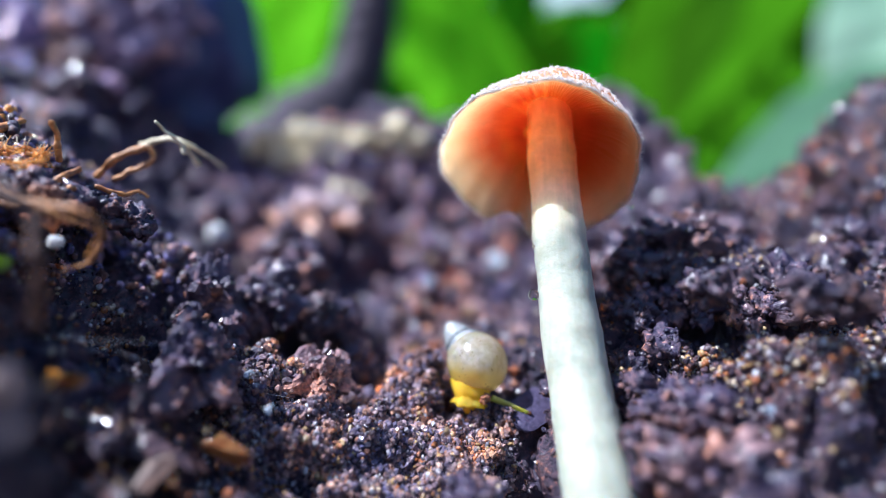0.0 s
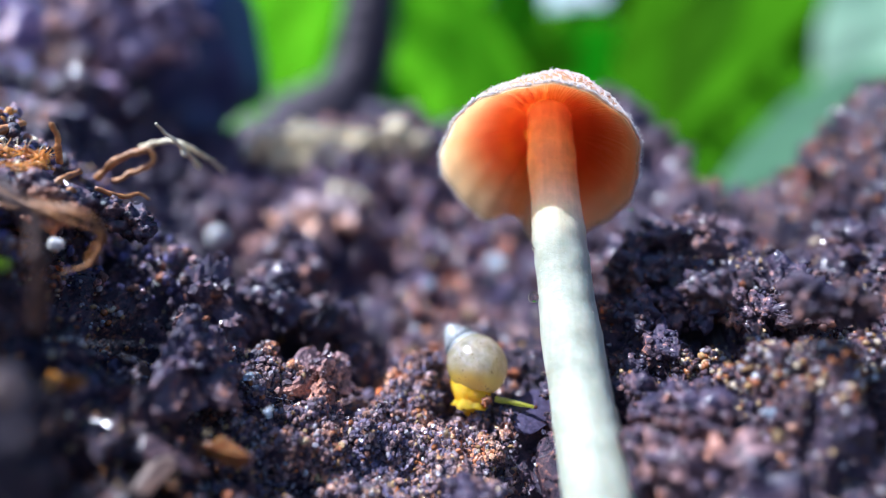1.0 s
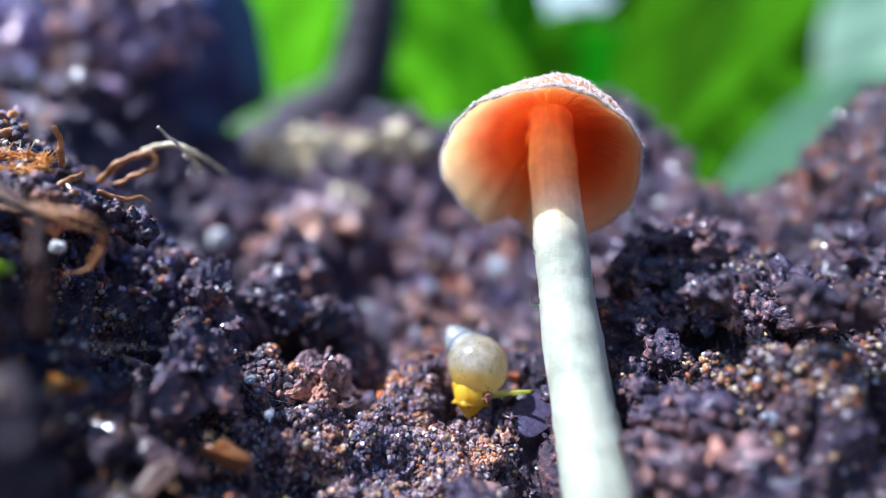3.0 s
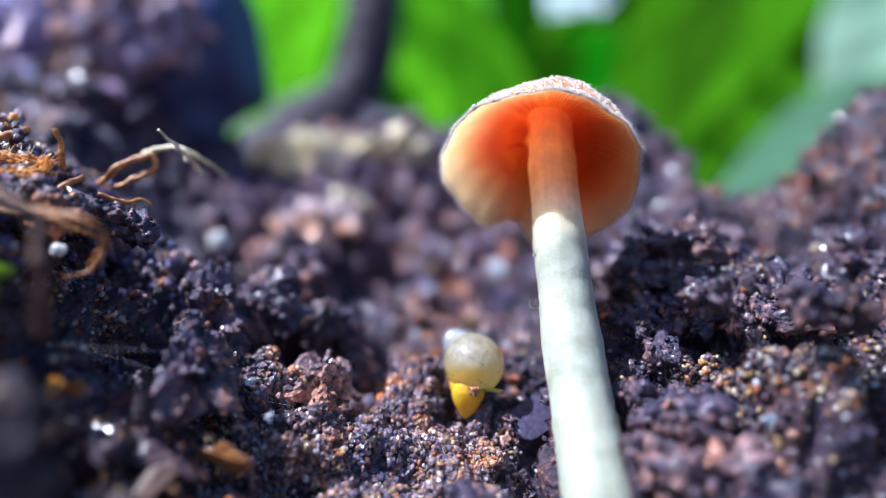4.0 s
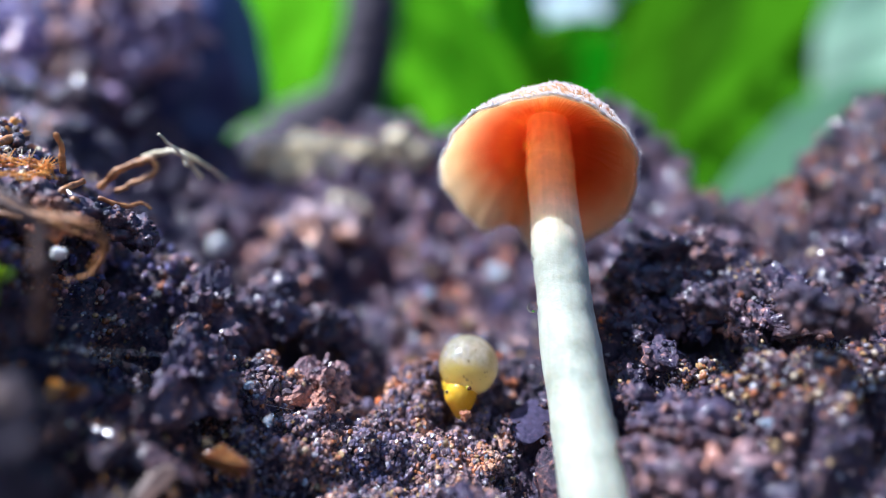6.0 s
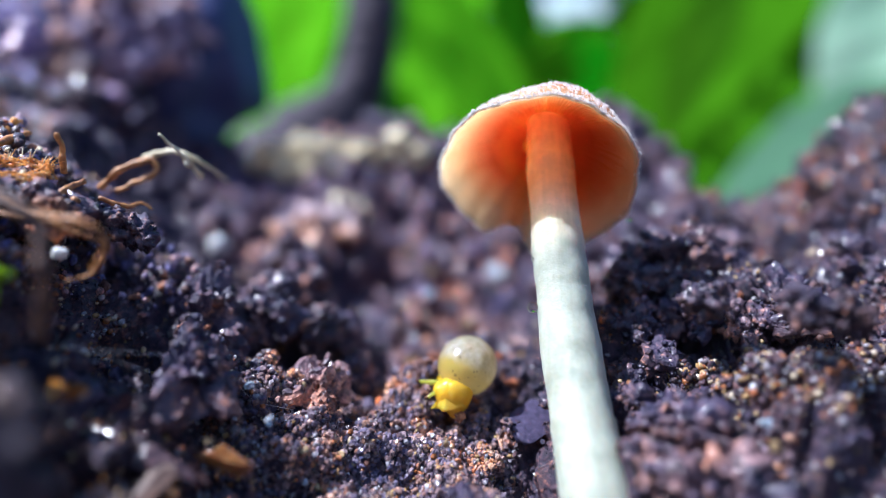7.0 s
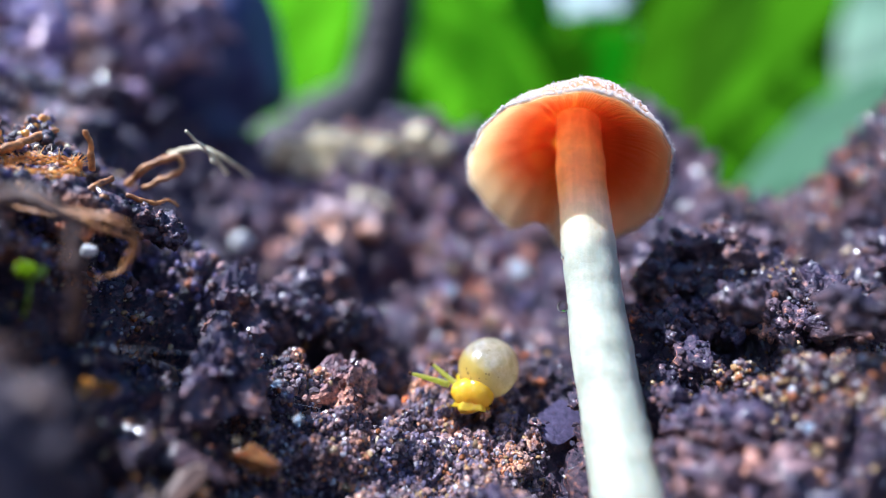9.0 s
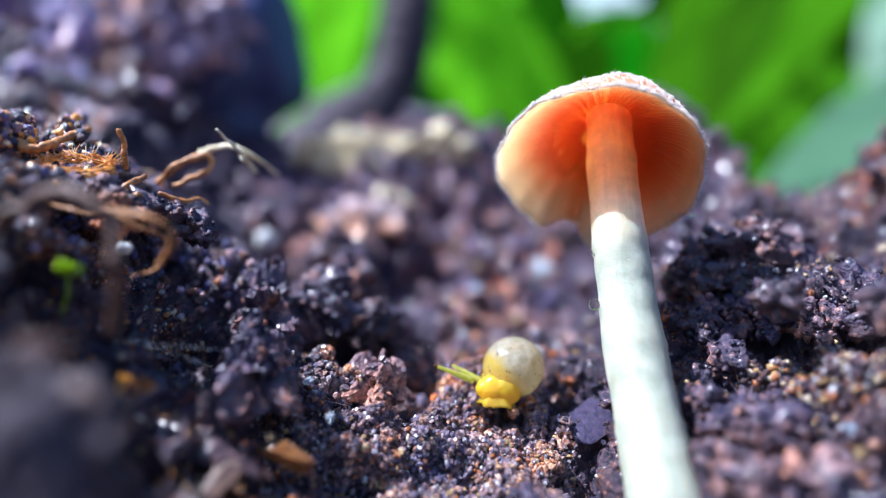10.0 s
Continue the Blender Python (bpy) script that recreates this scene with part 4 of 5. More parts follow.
def seed_leaf():
    ob = thing("seedling", "tiny yellow-green seedling with two leaves on the dark bank", "seedling", pose(-29.4 * MM, 38.9 * MM, 29.0 * MM))
    for turn, tilt in ((20, 35), (200, 15)):
        part("leaf", leaf_mesh("seed_leaf", 17, 13, SPROUT, 0.2, 0.3, turn), ob, "", pose(0, 0, 0, tilt + 30, 20, turn) @ Matrix.Scale(0.1, 4))
    vs, fs = tube([(0, 0.1, -2.6), (0.15, 0.05, -1.2), (0, 0, 0)], [0.13, 0.12, 0.1], 8, 0.2, 2)
    part("stalk", mesh_of("stalk", vs, fs, SPROUT, True), ob)


for place, r, k in (((-7.2, 95.4, 67.0), 1.7, 40), ((-4.7, 95.7, 64.6), 1.8, 41), ((-15.8, 92.3, 53.4), 1.7, 42), ((-13.1, 92.5, 52.6), 1.5, 43)):
    v, t = lump_arrays(4, k, 0.9, (1.2, 1, 1.1))
    ob = new("straw_clod", big_mesh("straw_clod", v * r * MM, t, STRAW, True))
    ob.matrix_basis = pose(place[0] * MM, place[1] * MM, place[2] * MM, 20 * k, 0, 30 * k)
    tagged(ob, "dry straw-coloured clod on the ridge", "clod", "straw clods")
seed_leaf()


def thread(points):
    vs, fs = tube(bent(points, 10), [0.012] * (10 * (len(points) - 1) + 1), 5)
    tagged(new("spider_thread", mesh_of("spider_thread", vs, fs, SILK, True)), "fine silvery spider thread strung over soil", "thread", "spider threads")


thread([(-25.8, 41.1, 25.1), (-23.5, 42.3, 24.4), (-21.0, 44.1, 23.5)])
thread([(-24.8, 41.2, 24.8), (-22.6, 42.7, 24.8), (-19.1, 45.8, 24.8)])
thread([(-16.3, 47.8, 23.4), (-15.2, 50.3, 21.8), (-12.5, 52.5, 21.1)])


# ---- soil clods, sand and crumbs lying on the heap ----
SIDES = [lump_arrays(4, k + 1, 0.85, (1, 0.85, 0.7)) for k in range(8)]


def crusted(v, t, seed, count=130):
    """A clod with crumbs sticking to it."""
    rng = np.random.default_rng(seed)
    g, gt = lump_arrays(1, seed, 0.5)
    vs, ts, base = [v], [t], len(v)
    for i in rng.integers(0, len(v), count):
        r = 0.05 + 0.16 * rng.random() ** 2
        vs.append(v[i] + (g * r) @ np.array(Euler(rng.uniform(0, 6.28, 3)).to_matrix()).T)
        ts.append(gt + base)
        base += len(g)
    return np.concatenate(vs), np.concatenate(ts)


CLODS = [big_mesh("soil_clod", v * MM, t, CRUMB, True) for v, t in (crusted(*side, k) for k, side in enumerate(SIDES))]
WET_DIM_CLODS = [big_mesh("soil_clod", v * MM, t, WET_DIM, True) for v, t in (crusted(*side, k + 20) for k, side in enumerate(SIDES))]
SMALL_SIDES = [lump_arrays(3, k + 1, 0.85, (1, 0.85, 0.7)) for k in range(8)]
SMALL_CLODS = [big_mesh("soil_clod", v * MM, t, CRUMB, True) for v, t in (crusted(*side, k, 60) for k, side in enumerate(SMALL_SIDES))]
STONES = [big_mesh("sand_grain", v * MM, t, GRAIN, False) for v, t in (lump_arrays(2, k + 31, 0.3, (1, 0.8, 0.7), 0.28) for k in range(8))]


def turned():
    return pose(0, 0, 0, random.uniform(0, 360), random.uniform(0, 360), random.uniform(0, 360))


def lay(name, meshes, n, box, size, sink, power):
    """Lays n pieces on the ground inside box (x from, x to, y from, y to), most of them small."""
    rng = np.random.default_rng(n)
    at, nm = ground_at(rng.uniform(box[0], box[1], n), rng.uniform(box[2], box[3], n))
    for i in range(n):
        r = size[0] + (size[1] - size[0]) * random.random() ** power
        if abs(at[i][0] - 0.5) < 5.5 and 46 < at[i][1] < 61 and r > 0.45:
            continue
        if -14 < at[i][0] < 6 and 45 < at[i][1] < 60 and r > 0.75:
            continue
        if at[i][0] < -16 and at[i][1] < 43 and r > 0.9 and name == "soil_clod":
            continue
        if math.hypot(at[i][0] - 11, at[i][1] - 44) < 5.5 and r > 0.6:
            continue
        if 20 < at[i][0] < 40 and 21.5 < at[i][2] < 26 and at[i][1] < 54 and r > 0.6:
            continue
        place = at[i] + nm[i] * r * sink
        part(name, random.choice(meshes), ground, "", Matrix.Translation(Vector(place) * MM) @ turned() @ Matrix.Scale(r, 4))


def heap_of(name, templates, n, box, size, sink, power, mat, label, seed, smooth=False, span=(-99, 999)):
    """A joined layer of fine pieces."""
    rng = np.random.default_rng(seed)
    at, nm = ground_at(rng.uniform(box[0], box[1], n), rng.uniform(box[2], box[3], n))
    vs, ts, base = [], [], 0
    for i in range(n):
        if not span[0] < at[i][2] < span[1]:
            continue
        v, t = templates[i % len(templates)]
        r = size[0] + (size[1] - size[0]) * rng.random() ** power
        m = np.array(Euler(rng.uniform(0, 6.28, 3)).to_matrix())
        vs.append((v * r) @ m.T + at[i] + nm[i] * r * sink)
        ts.append(t + base)
        base += len(v)
    ob = part(name, big_mesh(name, np.concatenate(vs) * MM, np.concatenate(ts), mat, smooth), ground, label)
    tagged(ob, kind="stuff")


CHIPS = [big_mesh("bark_chip", v * MM, t, CRUMB, False) for v, t in (lump_arrays(3, k + 91, 0.5, (1.35, 0.85, 0.2), 0.5) for k in range(6))]


def clod(x, y, z, r, k, turn, mat=None):
    me = CLODS[k]
    if mat:
        me = me.copy()
        me.materials[0] = mat
    part("soil_clod", me, ground, "", Matrix.Translation(Vector((x, y, z)) * MM) @ pose(0, 0, 0, *turn) @ Matrix.Scale(r, 4))


def peak(x, y, z, r, k, turn, mat=CRUMB):
    """A clod that narrows to a ragged point."""
    v, t = lump_arrays(4, k, 0.8, (1, 0.9, 1.2))
    v[:, :2] *= (1 - 0.32 * np.clip(v[:, 2:], -1.0, 1.4))
    v, t = crusted(v, t, k)
    me = big_mesh("soil_clod", v * MM, t, mat, False)
    part("soil_clod", me, ground, "", Matrix.Translation(Vector((x, y, z)) * MM) @ pose(0, 0, 0, *turn) @ Matrix.Scale(r, 4))


# larger clods and chips that stand out
def chip(x, y, z, r, k, turn, mat=None):
    me = CHIPS[k]
    if mat:
        me = me.copy()
        me.materials[0] = mat
    part("bark_chip", me, ground, "", Matrix.Translation(Vector((x, y, z)) * MM) @ pose(0, 0, 0, *turn) @ Matrix.Scale(r, 4))


peak(-10.9, 55.4, 23.0, 2.3, 12, (0, 8, 30), DRYRED)
peak(-18.9, 46.6, 23.6, 2.6, 8, (0, -8, 70))
peak(-22.0, 56.5, 29.4, 3.5, 15, (10, 0, 10))
chip(-25.5, 40.5, 22.0, 0.67, 4, (60, 26, 158), HUSK)
chip(-24.7, 41.5, 21.9, 1.06, 1, (52, 26, 175), AMBER)
chip(-24.4, 40.2, 20.0, 1.19, 5, (68, -26, 81), DULL)
chip(-24.2, 40.8, 20.2, 0.66, 2, (56, -14, 67), STRAW)
chip(-24.3, 39.7, 19.0, 0.88, 0, (56, 18, 104), CHIP)
chip(-23.8, 41.5, 20.4, 0.49, 2, (41, 10, 156), HUSK)
chip(-21.9, 42.4, 19.0, 1.63, 3, (42, 2, 60), CHIP)
chip(-22.9, 41.8, 18.9, 0.40, 4, (66, -27, 85), QUARTZ)
chip(-19.7, 42.8, 17.7, 1.32, 2, (66, -5, 25), CHIP)
chip(-19.1, 43.3, 17.3, 0.41, 1, (62, 27, 177), QUARTZ)
chip(-21.5, 40.8, 16.5, 0.53, 4, (67, -8, 131), AMBER)
chip(-15.1, 44.4, 17.6, 1.49, 3, (68, 4, 167), AMBER)
chip(-16.6, 44.9, 18.8, 0.46, 2, (55, -20, 83), QUARTZ)
chip(-17.1, 44.2, 18.2, 0.71, 5, (56, -12, 126), CHIP)
chip(-17.3, 43.2, 17.0, 0.88, 0, (49, 26, 37), CHIP)
chip(-19.1, 41.8, 15.8, 1.51, 1, (58, -25, 24), DULL)
chip(-24.7, 49.8, 24.0, 1.66, 0, (53, -1, 89), DULL)
chip(-25.3, 48.4, 23.4, 1.68, 3, (52, 21, 90), SLATE)
chip(-20.6, 48.2, 23.4, 0.51, 2, (47, 27, 159), STRAW)
chip(-21.9, 48.8, 23.4, 0.47, 4, (47, -18, 40), QUARTZ)
chip(-21.2, 51.6, 26.9, 0.55, 3, (40, 1, 103), AMBER)
chip(-23.2, 40.5, 18.2, 0.89, 2, (57, 23, 169), CHIP)
chip(-19.4, 45.4, 20.1, 1.01, 4, (53, 4, 14), CHIP)
chip(-24.7, 38.4, 18.3, 0.85, 1, (44, 29, 167), CHIP)
chip(-23.1, 46.4, 21.1, 1.03, 5, (35, -1, 89), SLATE)
chip(-20.6, 45.2, 19.1, 0.66, 3, (58, -24, 85), CHIP)
chip(-21.4, 42.1, 17.6, 0.55, 0, (47, -17, 145), AMBER)
chip(-16.0, 43.4, 16.3, 0.94, 2, (59, -20, 138), CHIP)
chip(-23.0, 39.4, 16.6, 0.86, 5, (53, -19, 119), CHIP)
chip(-15.1, 46.2, 19.5, 0.47, 1, (51, -2, 65), QUARTZ)
chip(-25.4, 39.4, 20.6, 0.53, 2, (69, -20, 179), CHIP)
chip(-22.2, 41.3, 18.1, 0.73, 1, (42, 18, 173), CHIP)
chip(-18.0, 42.5, 16.0, 0.73, 4, (39, 23, 6), AMBER)
chip(-21.2, 43.7, 18.4, 0.45, 3, (48, 1, 133), QUARTZ)
clod(-32.2, 44.6, 36.2, 2.6, 6, (0, 30, 10))
clod(-29.6, 43.6, 35.0, 1.8, 1, (40, 0, 10), RUSTY)
clod(-28.2, 46.2, 35.6, 2.0, 4, (0, 0, 70))
clod(-25.8, 48.4, 35.2, 1.7, 7, (0, 60, 0))
clod(-18.2, 48.0, 23.0, 2.6, 3, (20, 0, 70))
clod(23.1, 57.8, 35.6, 3.2, 4, (0, 20, 10), WET_DIM)
clod(18.5, 56.5, 33.4, 2.4, 5, (40, 0, 10), WET_DIM)
clod(28.5, 60.0, 35.0, 2.6, 6, (0, 0, 80), WET_DIM)
clod(31.0, 51.0, 29.0, 2.4, 7, (10, 0, 0), WET_DIM)
clod(2.0, 46.5, 13.4, 2.6, 1, (50, 20, 0))
clod(-16.5, 73.5, 35.6, 4.0, 3, (0, 40, 30))
# Two pale clods: the bank's sunlit tone is put into their colour.
clod(-21.0, 87.0, 46.5, 4.8, 1, (0, 30, 0), PALE)
clod(-16.5, 89.5, 49.0, 3.8, 4, (50, 0, 0), PALE)
clod(-10.0, 106.0, 72.0, 6.0, 6, (0, 0, 60))
clod(-88.3, 95.4, 92.1, 8, 2, (74, 106, 20), LILAC)
clod(-83.3, 96.9, 95.0, 7, 5, (185, 265, 20), MAUVE)
chip(-20.8, 25.4, 22.8, 0.9, 1, (55, 10, 37), DULL)
chip(-18.7, 25.5, 19.0, 0.9, 3, (65, 10, 111), DULL)
chip(-19.8, 24.7, 19.7, 0.8, 4, (70, 10, 148), DULL)
chip(-19.5, 26.9, 21.3, 0.8, 0, (50, 10, 0), DULL)
clod(-19.1, 60.7, 30.3, 2.5, 1, (37, 53, 20), CRUMB)
clod(-16.0, 61.3, 30.3, 2.3, 4, (148, 212, 20), CRUMB)
clod(-12.8, 62.0, 29.6, 2.2, 6, (222, 318, 20), WET_DIM)
clod(-18.1, 62.6, 33.0, 2.6, 3, (111, 159, 20), CRUMB)
# Pale mauve clods that paint in the far stone's sunlit top.
clod(-62.3, 91.4, 88.3, 6, 1, (37, 53, 20), MAUVE)
clod(-54.8, 89.6, 87.5, 6.5, 6, (222, 318, 20), MAUVE)
clod(-49.1, 89.6, 83.6, 6, 3, (111, 159, 20), MAUVE)
clod(-53.4, 90.3, 80.9, 5, 2, (74, 106, 20), MAUVE)
clod(-45.7, 91.0, 82.4, 4, 5, (185, 265, 20), MAUVE)
clod(-46.6, 89.5, 88.0, 5, 0, (0, 0, 20), MAUVE)
clod(-59.2, 91.0, 82.4, 5, 4, (148, 212, 20), MAUVE)
clod(-72.5, 93.4, 88.7, 6, 3, (111, 159, 20), LILAC)
clod(18.0, 45.2, 19.4, 3, 1, (37, 53, 20), CRUMB)
clod(15.6, 44.0, 16.3, 2.6, 4, (148, 212, 20), DRYRED)
clod(19.2, 43.3, 16.7, 2.4, 3, (111, 159, 20), DRYRED)
clod(16.5, 46.5, 20.4, 2, 0, (0, 0, 20), CRUMB)
# Near clods in the dark bark colour, which stands in for their shade.
clod(-20.0, 25.5, 16.0, 4.6, 2, (0, 40, 20), BARK)
clod(-23.2, 28.0, 20.0, 3.4, 6, (30, 0, 60), BARK)
clod(-18.6, 26.5, 18.6, 1.2, 5, (70, 0, 10), BARK)
clod(-69.8, 91.3, 81.0, 5, 2, (74, 106, 20), LILAC)
clod(-75.5, 93.9, 86.7, 5.5, 4, (148, 212, 20), LILAC)
clod(-65.0, 92.2, 77.7, 3.6, 5, (185, 265, 20), RUSTY)
clod(-57.2, 92.9, 74.9, 5, 7, (259, 371, 20), CRUMB)
clod(-52.4, 94.2, 70.3, 4, 0, (0, 0, 20), CRUMB)
clod(-57.6, 85.6, 67.6, 4.5, 1, (37, 53, 20), CRUMB)
clod(-62.5, 94.5, 84.8, 4.5, 4, (148, 212, 20), CRUMB)
clod(-56.9, 93.7, 79.8, 4, 2, (74, 106, 20), DRYRED)
clod(23.3, 54.0, 28.9, 1.6, 3, (111, 159, 20), CRUMB)
clod(25.8, 53.5, 28.9, 1.5, 5, (185, 265, 20), DRYRED)
clod(27.8, 52.6, 28.5, 1.5, 2, (74, 106, 20), CRUMB)
clod(30.2, 51.5, 28.6, 1.7, 0, (0, 0, 20), CRUMB)
clod(33.2, 51.0, 28.8, 1.8, 6, (222, 318, 20), CRUMB)
clod(20.8, 55.4, 29.5, 2, 1, (37, 53, 20), CRUMB)
clod(26.2, 59.4, 37.8, 2, 4, (148, 212, 20), DRYRED)
clod(22.8, 59.6, 37.2, 2, 7, (259, 371, 20), CRUMB)
clod(19.6, 59.1, 35.3, 2, 2, (74, 106, 20), CRUMB)
clod(28.6, 58.9, 35.8, 1.8, 6, (222, 318, 20), CRUMB)
clod(-21.0, 84.0, 42.0, 4.0, 4, (0, 50, 60))
clod(-12.0, 68.0, 29.0, 3.4, 7, (60, 50, 60))
clod(20.6, 46.6, 29.4, 1.9, 2, (20, 0, 50), WET_DIM)
clod(26.0, 42.4, 28.2, 1.7, 5, (60, 20, 0), WET_DIM)
clod(28.6, 42.0, 27.6, 1.5, 6, (10, 80, 0), WET_DIM)
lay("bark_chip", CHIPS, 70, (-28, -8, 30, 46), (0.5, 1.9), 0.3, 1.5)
lay("soil_clod", WET_DIM_CLODS, 34, (14, 46, 40, 66), (1.6, 3.6), -0.1, 1.4)
lay("soil_clod", SMALL_CLODS, 170, (-34, 46, 33, 72), (0.5, 2.4), 0.15, 2.2)
lay("soil_clod", SMALL_CLODS, 64, (-56, 62, 62, 116), (1.0, 3.4), 0.1, 2.0)
lay("sand_grain", STONES, 290, (-30, 42, 35, 66), (0.18, 0.55), 0.35, 1.8)
fine = [lump_arrays(2, k + 51, 0.75, (1, 0.8, 0.62), 0.16) for k in range(10)]
tiny = [lump_arrays(1, k + 51, 0.7, (1, 0.8, 0.62), 0.1) for k in range(12)]
sand = [lump_arrays(1, k + 71, 0.4, (1, 0.8, 0.65), 0.2) for k in range(8)]
heap_of("soil_crumbs", tiny, 11000, (-34, 46, 33, 68), (0.10, 0.55), 0.25, 2.2, CRUMB, "loose dark soil crumbs", 5)
heap_of("coarse_crumbs", fine, 4200, (-58, 64, 62, 120), (0.3, 1.3), 0.2, 2.0, CRUMB, "coarse soil crumbs", 6, True)
heap_of("fine_sand", sand, 11000, (-34, 46, 33, 68), (0.06, 0.24), 0.4, 1.8, GRAIN, "fine wet sand", 7)
heap_of("sandy_patch", sand, 11000, (19, 40, 40, 54), (0.08, 0.46), 0.45, 2.4, GRAIN, "amber sand on the bank", 17, True, span=(21.5, 26.5))
heap_of("sandy_ledge", sand, 2600, (-16, 6, 45, 58), (0.08, 0.42), 0.5, 2.0, GRAIN, "amber sand on the ledge", 18)
heap_of("rusty_crumbs", fine, 260, (-9, 7, 60, 70), (0.2, 0.8), 0.5, 1.6, RUSTY, "rust-coloured soil crumbs", 21)
heap_of("rusty_bank", tiny, 500, (14, 44, 44, 66), (0.12, 0.5), 0.6, 1.8, RUSTY, "rust-coloured soil crumbs on the bank", 22)
heap_of("rusty_ledge", tiny, 1100, (-24, 4, 42, 58), (0.1, 0.42), 0.6, 1.8, RUSTY, "rust-coloured soil crumbs on the ledge", 23)
heap_of("dry_ledge_crumbs", tiny, 7500, (-16, 6, 45, 59), (0.10, 0.5), 0.5, 1.8, PALE, "dry pinkish soil crumbs on the ledge", 31)
heap_of("dry_bank_crumbs", tiny, 120, (12, 46, 40, 62), (0.1, 0.4), 0.5, 1.8, PALE, "dry pinkish soil crumbs on the bank", 32)
heap_of("upper_bank_crumbs", tiny, 2200, (-60, -24, 40, 74), (0.15, 0.9), 0.4, 2.0, CRUMB, "soil crumbs on the high bank", 41, True, span=(34, 99))
heap_of("upper_bank_rust", tiny, 1200, (-60, -24, 38, 74), (0.15, 0.8), 0.5, 1.8, RUSTY, "rust-coloured crumbs on the high bank", 42, True, span=(30, 99))
heap_of("upper_bank_pale", tiny, 7000, (-60, -22, 38, 76), (0.10, 0.7), 0.5, 1.8, LILAC, "lilac-grey crumbs on the high bank", 43, True, span=(30, 99))
heap_of("left_bank_sand", sand, 3000, (-34, -12, 33, 52), (0.1, 0.4), 0.5, 1.8, GRAIN, "wet sand on the dark bank", 44, True)
heap_of("snail_ledge_crumbs", tiny, 2600, (-7, 5, 47, 57), (0.10, 0.4), 0.5, 1.8, PALE, "dry pinkish soil crumbs before the snail", 51)
heap_of("valley_rust", tiny, 1100, (-9, 4, 57, 68), (0.15, 0.7), 0.5, 1.8, RUSTY, "orange crumbs behind the snail", 52)
heap_of("valley_dry", tiny, 3200, (-12, 5, 57, 72), (0.15, 0.7), 0.5, 1.8, PALE, "dry pinkish crumbs behind the snail", 53)
wet = [lump_arrays(2, k + 111, 0.12, (1, 0.85, 0.75)) for k in range(6)]
heap_of("wet_grains", wet, 450, (12, 48, 38, 68), (0.12, 0.38), 0.7, 2.0, QUARTZ, "wet rounded grains on the bank", 61, True)
heap_of("wet_left_grains", wet, 800, (-36, -8, 33, 60), (0.12, 0.4), 0.7, 2.0, QUARTZ, "wet rounded grains on the dark bank", 62, True)
heap_of("wet_far_grains", wet, 500, (-50, 50, 60, 110), (0.2, 0.55), 0.7, 2.0, QUARTZ, "wet rounded grains in the valley", 63, True)
heap_of("wet_high_grains", wet, 150, (-58, -26, 40, 74), (0.15, 0.5), 0.7, 2.0, QUARTZ, "wet rounded grains on the high bank", 164, True)
heap_of("ledge_quartz", sand, 3200, (-18, 7, 43, 58), (0.08, 0.42), 0.6, 2.6, QUARTZ, "pale wet quartz grains on the ledge", 65)
heap_of("right_quartz", sand, 1700, (18, 40, 40, 56), (0.08, 0.3), 0.6, 2.0, QUARTZ, "pale wet quartz grains on the bank", 66, True)
heap_of("ridge_dry", fine, 900, (-38, 8, 89, 106), (0.3, 1.0), 0.5, 1.8, PALE, "dry crumbs on the far ridge", 67)
heap_of("husk_rust", tiny, 1600, (-37, -25, 37, 48), (0.12, 0.5), 0.5, 1.8, RUSTY, "rust-coloured crumbs under the husk", 68, span=(30, 41))
heap_of("husk_dry", tiny, 1200, (-37, -25, 37, 48), (0.12, 0.5), 0.5, 1.8, PALE, "dry crumbs under the husk", 69, span=(30, 41))
heap_of("upper_bank_quartz", sand, 2600, (-58, -28, 42, 70), (0.12, 0.5), 0.6, 2.0, QUARTZ, "pale quartz grains on the high bank", 170, True, span=(36, 99))
heap_of("slope_dry", fine, 700, (-6, 11, 76, 99), (0.3, 1.1), 0.5, 1.6, PALE, "dry crumbs on the slope behind the snail", 71)
heap_of("slope_rust", fine, 280, (-6, 11, 70, 99), (0.3, 0.9), 0.5, 1.6, RUSTY, "orange crumbs on the slope behind the snail", 72)
heap_of("slope_quartz", wet, 420, (-6, 11, 70, 99), (0.25, 0.8), 0.6, 1.8, QUARTZ, "pale wet grains on the slope behind the snail", 73, True)
heap_of("far_bank_pale", fine, 900, (-112, -52, 80, 116), (0.5, 2.2), 0.4, 1.8, LILAC, "lilac-grey crumbs on the far bank", 81, True, span=(50, 130))
heap_of("far_bank_crumbs", fine, 1300, (-112, -52, 76, 116), (0.6, 2.8), 0.3, 1.8, CRUMB, "soil crumbs on the far bank", 82, True, span=(50, 130))
heap_of("far_bank_rust", fine, 350, (-112, -52, 76, 112), (0.5, 1.6), 0.4, 1.8, RUSTY, "orange crumbs on the far bank", 83, True, span=(50, 130))
heap_of("block_dry", tiny, 900, (13.5, 24, 37.5, 43.5), (0.1, 0.5), 0.5, 1.8, PALE, "dry pinkish crumbs on the block beside the stem", 91, span=(8, 25))
heap_of("husk_crumbs", tiny, 500, (-44, -29, 41, 52), (0.15, 0.55), 0.5, 1.8, HUSK, "bright orange husk crumbs on the bank", 92, True, span=(35, 50))
heap_of("husk_straw", tiny, 350, (-44, -29, 41, 54), (0.15, 0.5), 0.5, 1.8, STRAW, "pale straw crumbs on the bank", 93, True, span=(35, 50))
